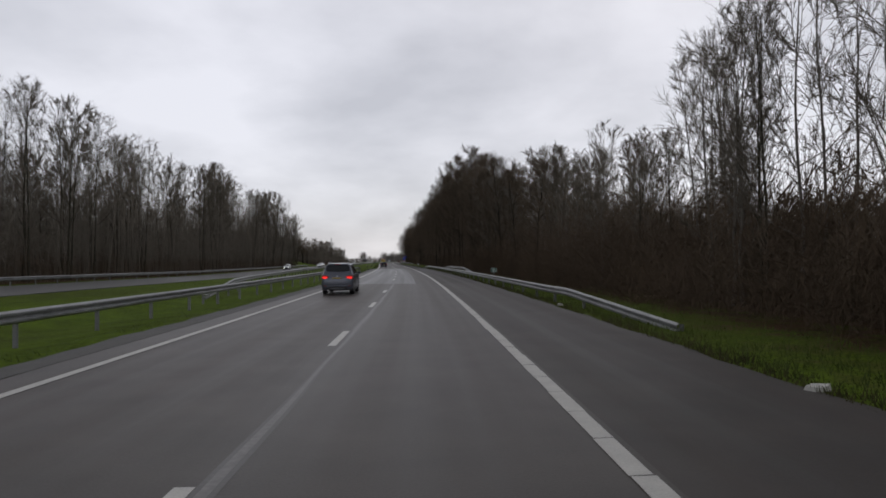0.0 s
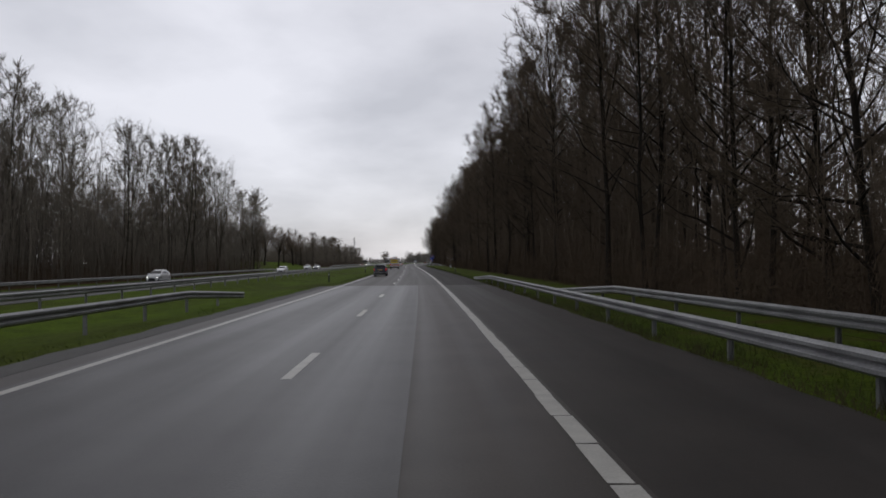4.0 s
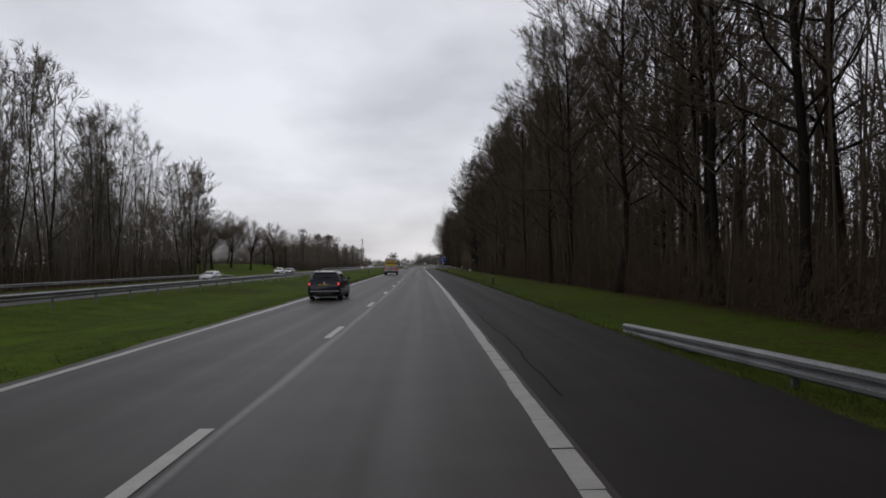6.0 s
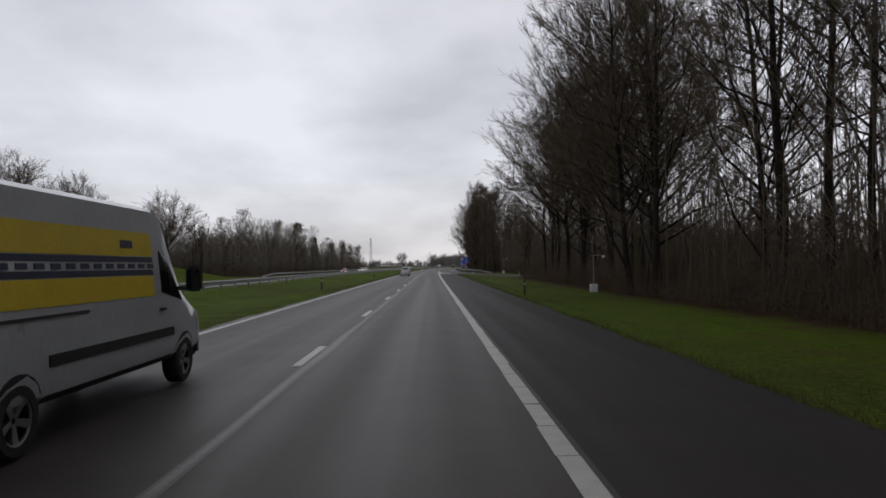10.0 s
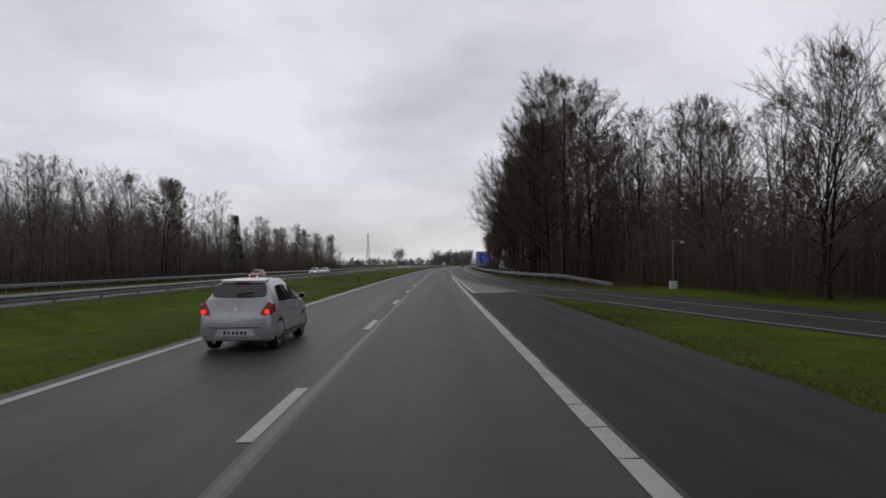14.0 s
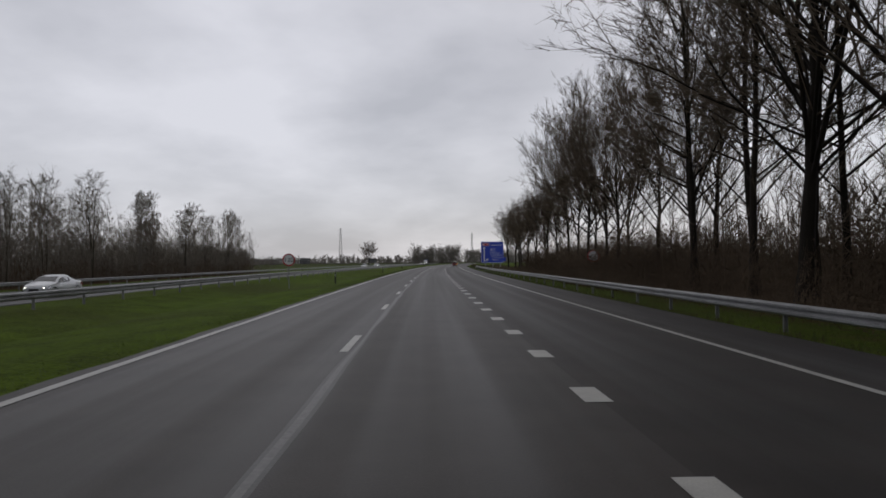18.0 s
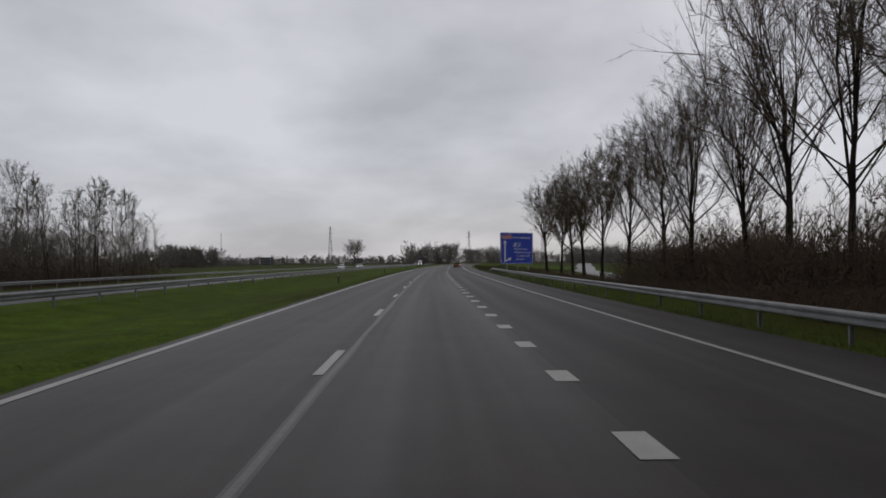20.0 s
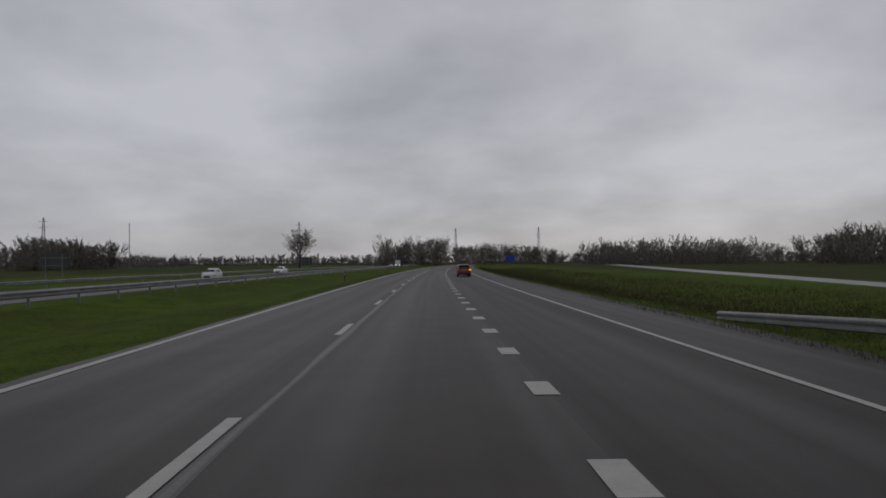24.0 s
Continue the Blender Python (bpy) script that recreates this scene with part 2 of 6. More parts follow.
def strip(name, s0, s1, ua, ub, z, material, step=4.0, parent=None, label="", kind="structure", category="", level=None):
    """A ribbon along the road from offset ua to ub (numbers, or functions of s), with (across, along) as its UV."""
    fa = ua if callable(ua) else (lambda s: ua)
    fb = ub if callable(ub) else (lambda s: ub)
    n = max(1, int(math.ceil((s1 - s0) / step)))
    ss = np.linspace(s0, s1, n + 1)
    k = 4 if abs(fb(s0) - fa(s0)) > 3 else 1
    verts, uv, faces = [], [], []
    # a carriageway has edges that go down into the soil
    cols = [(j / k, z) for j in range(k + 1)]
    if not parent:
        cols = [(0.0, z - 0.2)] + cols + [(1.0, z - 0.2)]
    m = len(cols)
    for i, s in enumerate(ss):
        for f, h in cols:
            u = fa(s) + (fb(s) - fa(s)) * f
            verts.append(at(s, u, h + (float(level(s)) if level else 0.0)))
            uv.append((u, s))
    for i in range(n):
        for j in range(m - 1):
            a = i * m + j
            faces.append((a, a + 1, a + m + 1, a + m))
    ob = new(name, mesh_of(name, verts, faces, material, uv))
    if parent:
        ob.parent = parent
        if label:
            ob["label"] = label
    else:
        tagged(ob, label, category or "road", kind=kind)
    return ob


def thing(name, place, turn=0.0, label="", category="", group="", kind=""):
    e = new(name)
    e.empty_display_size = 0.2
    e.matrix_world = pose(*place, 0, 0, turn)
    return tagged(e, label, category, group, kind)


def bump_of(s, u, s0, s1, u0, u1, soft):
    f = lambda x, a, b: np.clip((x - a) / soft + 0.5, 0, 1) * np.clip((b - x) / soft + 0.5, 0, 1)
    return f(s, s0, s1) * f(u, u0, u1)


def opposite_level(s):
    """The other carriageway leaves our level and runs a little lower."""
    return -0.36 * np.clip((np.asarray(s) - 45) / 70, 0, 1)


def ground_height(s, u):
    z = np.where((u > -4.0) & (u < 7.05), -0.05, -0.012)
    z = z + opposite_level(s) * np.clip((-14.6 - u) / 4, 0, 1)
    z = z + 2.6 * bump_of(s, u, 268, 400, -75, -46, 12)          # grassy bank beyond the other carriageway
    z = z - 0.35 * bump_of(s, u, -200, 900, -12.0, -8.0, 4)      # shallow swale in the median
    z = z - 0.5 * bump_of(s, u, 630, 900, 13, 22, 5)
    return z


def loft(rings, close_ends=True):
    """Faces through rings of equally many points."""
    bm = bmesh.new()
    vs = [[bm.verts.new(p) for p in ring] for ring in rings]
    n = len(rings[0])
    for a, b in zip(vs, vs[1:]):
        for j in range(n):
            bm.faces.new((a[j], a[(j + 1) % n], b[(j + 1) % n], b[j]))
    if close_ends:
        bm.faces.new(list(reversed(vs[0])))
        bm.faces.new(vs[-1])
    bmesh.ops.recalc_face_normals(bm, faces=bm.faces)
    return bm


def box(x0, x1, y0, y1, z0, z1, bevel=0.0, seg=1):
    bm = bmesh.new()
    bmesh.ops.create_cube(bm, size=1)
    for v in bm.verts:
        v.co = ((x0 + x1) / 2 + v.co.x * (x1 - x0), (y0 + y1) / 2 + v.co.y * (y1 - y0), (z0 + z1) / 2 + v.co.z * (z1 - z0))
    if bevel:
        bmesh.ops.bevel(bm, geom=bm.edges[:], offset=bevel, segments=seg, affect="EDGES")
    return bm


def disc(r, depth, seg, m):
    bm = bmesh.new()
    bmesh.ops.create_cone(bm, cap_ends=True, segments=seg, radius1=r, radius2=r, depth=depth, matrix=m)
    return bm


# ---- ground and roads ----
gs = np.concatenate([np.arange(-300, 1000, 4.0), np.arange(1000, 3000, 100.0)])
gu = np.array([-1400, -900, -500, -300, -200, -140, -100, -85, -75, -70, -64, -58, -52, -46, -43, -40, -37, -35, -33, -31, -25, -20.5, -18, -16, -14, -12, -11, -10, -9, -8, -7,
               -6, -5.2, -4.9, -4.4, -4.1, -3.8, 0, 6.9, 7.15, 7.6, 8.4, 9.2, 10, 11, 12, 13, 14, 15, 16, 18, 20, 22, 25, 28, 32, 38, 45, 55, 70, 100, 150, 220, 320, 500, 900, 1400.0])
SS, UU = np.meshgrid(gs, gu, indexing="ij")
zz = ground_height(SS, UU)
off = ((UU < -4.2) | (UU > 7.1)) & ~((SS > 348) & (SS < 400) & (UU > 6) & (UU < 19))
rs = np.random.RandomState(4)
zz = zz + np.where(off & (np.abs(UU) < 100), rs.uniform(-0.05, 0.006, SS.shape), 0)
gv = at_many(SS.ravel(), UU.ravel(), zz.ravel())
ng, mg = SS.shape
ii, jj = np.meshgrid(np.arange(ng - 1), np.arange(mg - 1), indexing="ij")
a0 = (ii * mg + jj).ravel()
me = mesh_of("ground", gv, np.stack([a0, a0 + 1, a0 + mg + 1, a0 + mg], -1), M["ground"])
litter = np.maximum.reduce([bump_of(SS, UU, -400, 352, 13.2, 60, 5.0), 0.6 * bump_of(SS, UU, -400, 110, 9.2, 60, 3.0), 0.38 * bump_of(SS, UU, -400, 352, 7.6, 60, 1.0), 0.4 * bump_of(SS, UU, 396, 620, 10.6, 60, 1.0), bump_of(SS, UU, 350, 512, 24, 70, 5.0) * (SS < 420), bump_of(SS, UU, 405, 512, 13.5, 60, 2.5),
                            bump_of(SS, UU, -400, 276, -80, -34.5, 2.0), bump_of(SS, UU, 395, 606, -80, -34.5, 2.0)])
field = np.maximum(bump_of(SS, UU, -400, 4000, 40, 5000, 12), bump_of(SS, UU, -400, 4000, -5000, -66, 12))
for nm, arr in (("litter", litter), ("field", field)):
    me.attributes.new(nm, "FLOAT", "POINT").data.foreach_set("value", arr.ravel().astype(np.float32))
tagged(new("ground", me), "green verge grass, brown leaf litter and winter fields", "ground", kind="structure")

outer = lambda s: float(np.interp(s, [330, 366, 396, 406, 425, 440, 460, 560, 620], [27.5, 19.0, 13.1, 11.8, 10.6, 10.2, 9.9, 9.9, 10.6]))
inner = lambda s: float(np.interp(s, [330, 345, 361, 375, 385, 388, 389.4, 396], [20.5, 17.2, 13.7, 10.7, 8.9, 8.1, 7.15, 7.1]))
rnd_edge = lambda u, k: (lambda s: u + 0.06 * math.sin(s * 0.9 + k) + 0.05 * math.sin(s * 2.3 + 2 * k))
left_edge = lambda s: float(np.interp(s, [150, 156], [-4.65, -4.12])) + 0.05 * math.sin(s * 0.7) + 0.03 * math.sin(s * 1.9)
strip("road", -300, 152, left_edge, 3.85, 0.0, M["early"], step=1.0, label="paler worn wet asphalt carriageway with two lanes")
road = strip("road", 152, 1000, left_edge, 3.85, 0.0, M["asphalt"], step=1.0, label="wet grey asphalt carriageway with two lanes")
strip("hard_shoulder", -300, 53, 3.85, rnd_edge(7.15, 1), 0.0, M["early_shoulder"], step=1.0, label="older wet asphalt hard shoulder")
strip("hard_shoulder", 53, 152, 3.85, rnd_edge(7.15, 1), 0.0, M["lane"], step=1.0, label="worn wet asphalt hard shoulder beside the guardrail")
shoulder = strip("hard_shoulder", 152, 396, 3.85, rnd_edge(7.15, 1), 0.0, M["shoulder"], step=1.0, label="darker wet asphalt hard shoulder")
strip("slip_road", 330, 396, inner, outer, 0.004, M["shoulder"], step=0.5, label="wet asphalt slip road that joins from the side")
strip("merging_lane", 396, 1000, 3.85, outer, 0.0, M["lane"], step=2.0, label="wet asphalt weaving lane with its shoulder")
strip("asphalt_patch", 53, 152, -4.0, 1.9, 0.004, M["new_asphalt"], label="smoother shiny wet asphalt resurfacing patch")
strip("gravel_strip", -300, 152, rnd_edge(-5.3, 2), -4.6, 0.006, M["gravel"], step=1.0, label="grey gritty strip along the median grass")
strip("opposite_road", -300, 1000, -31.5, -20.6, 0.0, M["opposite"], level=opposite_level, label="opposite wet asphalt carriageway beyond the median")
strip("side_road", 560, 1000, lambda s: float(np.interp(s, [560, 626, 651, 680, 792, 1000], [17.5, 26, 31.5, 36.5, 54, 80])), lambda s: float(np.interp(s, [560, 626, 651, 680, 792, 1000], [21, 30, 35, 41, 60, 88])),
      0.01, M["pale_road"], label="wet pale side road across the fields")
tip = lambda s: inner(s) + 0.35 if s < 385 else float(np.interp(s, [385, 389, 394, 400.6, 406, 415, 424, 434, 446], [9.25, 7.85, 7.0, 6.4, 5.9, 5.0, 4.5, 4.2, 4.08]))
strip("gore_area", 394.1, 430, 4.12, lambda s: min(tip(s) - 0.12, float(np.interp(s, [394.1, 394.3, 394.9, 395.9], [4.4, 5.2, 6.0, 6.75]))), 0.006, M["concrete"], step=0.4, label="pale concrete gore between lane and slip road")

# lines on the road
wig = lambda k: (lambda s: 4.2 + 0.06 * math.sin(s * 0.31) + 0.03 * math.sin(s * 0.83 + 1) + 0.02 * math.sin(s * 2.1) + k)
strip("sealed_crack", 160.5, 176, wig(-0.018), wig(0.022), 0.005, M["tar"], step=0.5, parent=shoulder, label="black tar-sealed crack")
strip("sealed_crack", 206, 238, wig(-0.016), wig(0.022), 0.005, M["tar"], step=0.5, parent=shoulder, label="black tar-sealed crack")
strip("left_edge_line", -300, 1000, -3.85, -3.67, 0.008, M["paint"], parent=road)
verts, faces, uv = [], [], []
for i, s in enumerate(np.arange(-100, 454.6, 1.2)):
    w = random.Random(i)
    gap, skew, lo, hi = w.choice((0.015, 0.03, 0.045)), w.uniform(-0.03, 0.03), 3.56 + w.uniform(-0.012, 0.012), 3.78 + w.uniform(-0.015, 0.015)
    for sa, u in ((s, lo), (s + skew, hi), (s + 1.2 - gap + skew, hi), (s + 1.2 - gap, lo)):
        verts.append(at(sa, u, 0.008))
        uv.append((u, sa))
    faces.append((4 * i, 4 * i + 1, 4 * i + 2, 4 * i + 3))
new("right_edge_line", mesh_of("right_edge_line", verts, faces, M["paint"], uv)).parent = road
merge_line = lambda s: float(np.interp(s, [394, 430, 456], [4.0, 3.94, 3.86]))
strip("gore_edge_line", 394.5, 455.7, merge_line, lambda s: merge_line(s) + 0.2, 0.010, M["paint"], parent=road)
slip_line = lambda s: float(np.interp(s, [330, 350, 373, 393, 407, 425, 445], [24.5, 19.4, 14.6, 10.8, 8.9, 7.95, 7.53]))
strip("outer_edge_line", 336, 446, slip_line, lambda s: slip_line(s) + 0.13, 0.010, M["faded_paint"], parent=road)
strip("outer_edge_line", 446, 1000, slip_line, lambda s: slip_line(s) + 0.15, 0.010, M["paint"], parent=road)
strip("slip_inner_line", 336, 446, tip, lambda s: tip(s) + 0.13, 0.012, M["faded_paint"], step=2.0, parent=road)
dash_ends = [17.5 - 60 + 12 * k for k in range(8)] + [66.5 + 12 * k for k in range(7)]
dash_ends += [q + float(np.interp(q, [158, 250, 320, 390, 495, 580, 620], [1.7, 2.4, 2.4, 1.7, 1.7, 0.6, 0.4])) for q in np.arange(157.3, 900, 12.0)]
for s_end in dash_ends:
    strip("lane_dash", s_end - 3, s_end, -0.085, 0.085, 0.008, M["paint"], step=3.0, parent=road)
for s0 in np.arange(458.9, 800, 4.0):
    strip("lane_block", s0, s0 + 1.0, 3.62, 3.98, 0.008, M["paint"], step=1.0, parent=road)
seam = lambda k: (lambda s: 0.2 + k * (1 + 0.4 * math.sin(s * 0.37) * math.sin(s * 0.11)) + 0.012 * math.sin(s * 0.9))
for sa, sb in ((-300, 53), (152, 1000)):
    strip("seam_fringe", sa, sb, seam(-0.085), seam(0.09), 0.003, M["seam_fringe"], step=1.0, parent=road, label="greyer fringe of the seam")
strip("road_seam", -300, 53, seam(-0.04), seam(0.042), 0.005, M["worn_paint"], step=1.0, parent=road, label="pale worn seam")
strip("road_seam", 152, 1000, seam(-0.04), seam(0.042), 0.005, M["worn_paint"], step=1.0, parent=road, label="pale worn seam")


# ---- guardrails ----
PROFILE = [(0.0, -0.155), (0.03, -0.145), (0.08, -0.105), (0.08, -0.055), (0.02, -0.012), (0.02, 0.012), (0.08, 0.055), (0.08, 0.105), (0.03, 0.145), (0.0, 0.155),
           (-0.012, 0.15), (0.015, 0.13), (0.062, 0.1), (0.062, 0.06), (0.0, 0.014), (0.0, -0.014), (0.062, -0.06), (0.062, -0.1), (0.015, -0.13), (-0.012, -0.15)]
post_bm = bmesh.new()
for x0, x1, y0, y1 in ((-0.05, 0.05, -0.03, -0.022), (-0.05, -0.042, -0.022, 0.03), (0.042, 0.05, -0.022, 0.03)):
    b2 = box(x0, x1, y0, y1, -0.15, 0.7)
    tmp = bpy.data.meshes.new("tmp")
    b2.to_mesh(tmp)
    b2.free()
    post_bm.from_mesh(tmp)
    bpy.data.meshes.remove(tmp)
POST = bpy.data.meshes.new("post")
post_bm.to_mesh(POST)
post_bm.free()
POST.materials.append(M["zinc_post"])


def guardrail(path, face, label, top=0.72, spacing=4.0, ramp_start=True, ramp_end=True, sink=10.0):
    """A W-beam on posts. path: (s, u) knots; face: +1 where the beam faces to the right, -1 to the left."""
    s0, s1 = path[0][0], path[-1][0]
    pu = lambda s: float(np.interp(s, [p[0] for p in path], [p[1] for p in path]))
    rail = thing("guardrail", at(s0, pu(s0), 0), heading(s0), label, "guardrail", "guardrails along the motorway")
    inv = rail.matrix_world.inverted()
    low = lambda s: float(opposite_level(s)) if pu(s) < -18 else 0.0
    lift = lambda s: min(1.0, (s - s0) / 10 if ramp_start else 1, (s1 - s) / sink if ramp_end else 1)
    n = int((s1 - s0) / spacing)
    for i in range(n):
        sa, sb = s0 + i * spacing, min(s1, s0 + (i + 1) * spacing + 0.12)
        rings = []
        for s in (sa, (sa + sb) / 2, sb):
            zc = top - 0.155 - (1 - lift(s)) * 0.5 + low(s)
            over = 0.006 if s == sb else 0.0
            rings.append([inv @ at(s, pu(s) + face * (o + 0.05 + over), zc + h) for o, h in PROFILE])
        part("beam", loft(rings), M["zinc"], rail)
        p = part("post", POST, None, rail)
        zc = -(1 - lift(sa)) * 0.5 + low(sa)
        p.matrix_parent_inverse = inv
        p.matrix_basis = Matrix.Translation(at(sa, pu(sa), zc + top - 0.72)) @ pose(0, 0, 0, 0, 0, heading(sa) + (0 if face > 0 else 180))
    return rail


guardrail([(-60, -7.4), (90, -7.3), (138, -7.0)], 1, "galvanised steel guardrail in the median grass, its end bent down", ramp_start=False)
guardrail([(34, -8.6), (54, -10.8), (100, -13.6), (160, -13.9), (900, -14.1)], 1, "long galvanised steel guardrail in the grass median", ramp_end=False)
guardrail([(-60, -32.2), (280, -32.4)], 1, "far galvanised guardrail before the woods", ramp_start=False)
guardrail([(392, -32.3), (900, -32.6)], 1, "galvanised guardrail beyond the opposite carriageway", ramp_end=False)
guardrail([(17, 8.4), (30, 7.6), (150, 7.5), (170, 7.6)], -1, "galvanised steel guardrail beside the hard shoulder", top=0.66, sink=16.0)
guardrail([(94, 10.5), (138, 9.6)], -1, "second guardrail behind the first, half hidden by scrub", top=0.75)
guardrail([(407, 15.6), (416, 13.6), (428, 12.0), (440, 11.0), (460, 10.4), (560, 10.7), (627, 11.3)], -1, "galvanised steel guardrail beside the weaving lane", top=0.70)


# ---- trees ----
class Geo:
    def __init__(self):
        self.v, self.f, self.n = [], [], 0

    def add(self, v, f):
        self.v.append(np.asarray(v, dtype=np.float64))
        self.f.append(np.asarray(f, dtype=np.int64) + self.n)
        self.n += len(v)

    def tube(self, pts, rad, sides):
        pts = np.asarray(pts)
        d = np.gradient(pts, axis=0)
        d /= np.linalg.norm(d, axis=1)[:, None] + 1e-9
        ref = np.where(np.abs(d[:, 2:3]) > 0.9, [[1.0, 0, 0]], [[0, 0, 1.0]])
        a = np.cross(d, ref)
        a /= np.linalg.norm(a, axis=1)[:, None]
        b = np.cross(d, a)
        ang = np.arange(sides) * 2 * np.pi / sides
        rad = np.asarray(rad)[:, None, None]
        v = pts[:, None] + rad * (a[:, None] * np.cos(ang)[None, :, None] + b[:, None] * np.sin(ang)[None, :, None])
        k = len(pts)
        i, j = np.meshgrid(np.arange(k - 1), np.arange(sides), indexing="ij")
        q0, q1 = i * sides + j, i * sides + (j + 1) % sides
        f = np.concatenate([np.stack([q0, q1, q1 + sides], -1).reshape(-1, 3), np.stack([q0, q1 + sides, q0 + sides], -1).reshape(-1, 3)])
        self.add(v.reshape(-1, 3), f)

    def cones(self, p0, p1, r):
        """Thin three-sided spikes from p0 to p1."""
        p0, p1 = np.asarray(p0), np.asarray(p1)
        d = p1 - p0
        d /= np.linalg.norm(d, axis=1)[:, None] + 1e-9
        ref = np.where(np.abs(d[:, 2:3]) > 0.9, [[1.0, 0, 0]], [[0, 0, 1.0]])
        a = np.cross(d, ref)
        a /= np.linalg.norm(a, axis=1)[:, None]
        b = np.cross(d, a)
        r = np.broadcast_to(np.asarray(r, dtype=float), (len(p0),))[:, None]
        v = np.stack([p0 + r * a, p0 + r * (-0.5 * a + 0.87 * b), p0 + r * (-0.5 * a - 0.87 * b), p1], 1).reshape(-1, 3)
        k = np.arange(len(p0))[:, None] * 4
        self.add(v, np.concatenate([k + [0, 1, 3], k + [1, 2, 3], k + [2, 0, 3]]))

    def sprigs(self, p0, p1, r):
        """The finest twigs: slivers from p0 to p1."""
        p0, p1 = np.asarray(p0), np.asarray(p1)
        d = p1 - p0
        a = np.cross(d, np.roll(d, 1, axis=1) + [[0.31, 0.17, -0.23]])
        a *= (np.broadcast_to(np.asarray(r, dtype=float), (len(p0),)) / (np.linalg.norm(a, axis=1) + 1e-9))[:, None]
        v = np.stack([p0 + a, p0 - a, p1], 1).reshape(-1, 3)
        self.add(v, np.arange(len(v)).reshape(-1, 3))

    def arrays(self):
        return np.concatenate(self.v), np.concatenate(self.f)

    def mesh(self, name, material):
        v, f = self.arrays()
        me = bpy.data.meshes.new(name)
        me.vertices.add(len(v))
        me.vertices.foreach_set("co", v.astype(np.float32).ravel())
        me.loops.add(len(f) * 3)
        me.loops.foreach_set("vertex_index", f.astype(np.int32).ravel())
        me.polygons.add(len(f))
        me.polygons.foreach_set("loop_start", np.arange(0, len(f) * 3, 3, dtype=np.int32))
        me.polygons.foreach_set("loop_total", np.full(len(f), 3, dtype=np.int32))
        me.update(calc_edges=True)
        me.materials.append(material)
        return me


def unit(v):
    return v / (np.linalg.norm(v) + 1e-9)


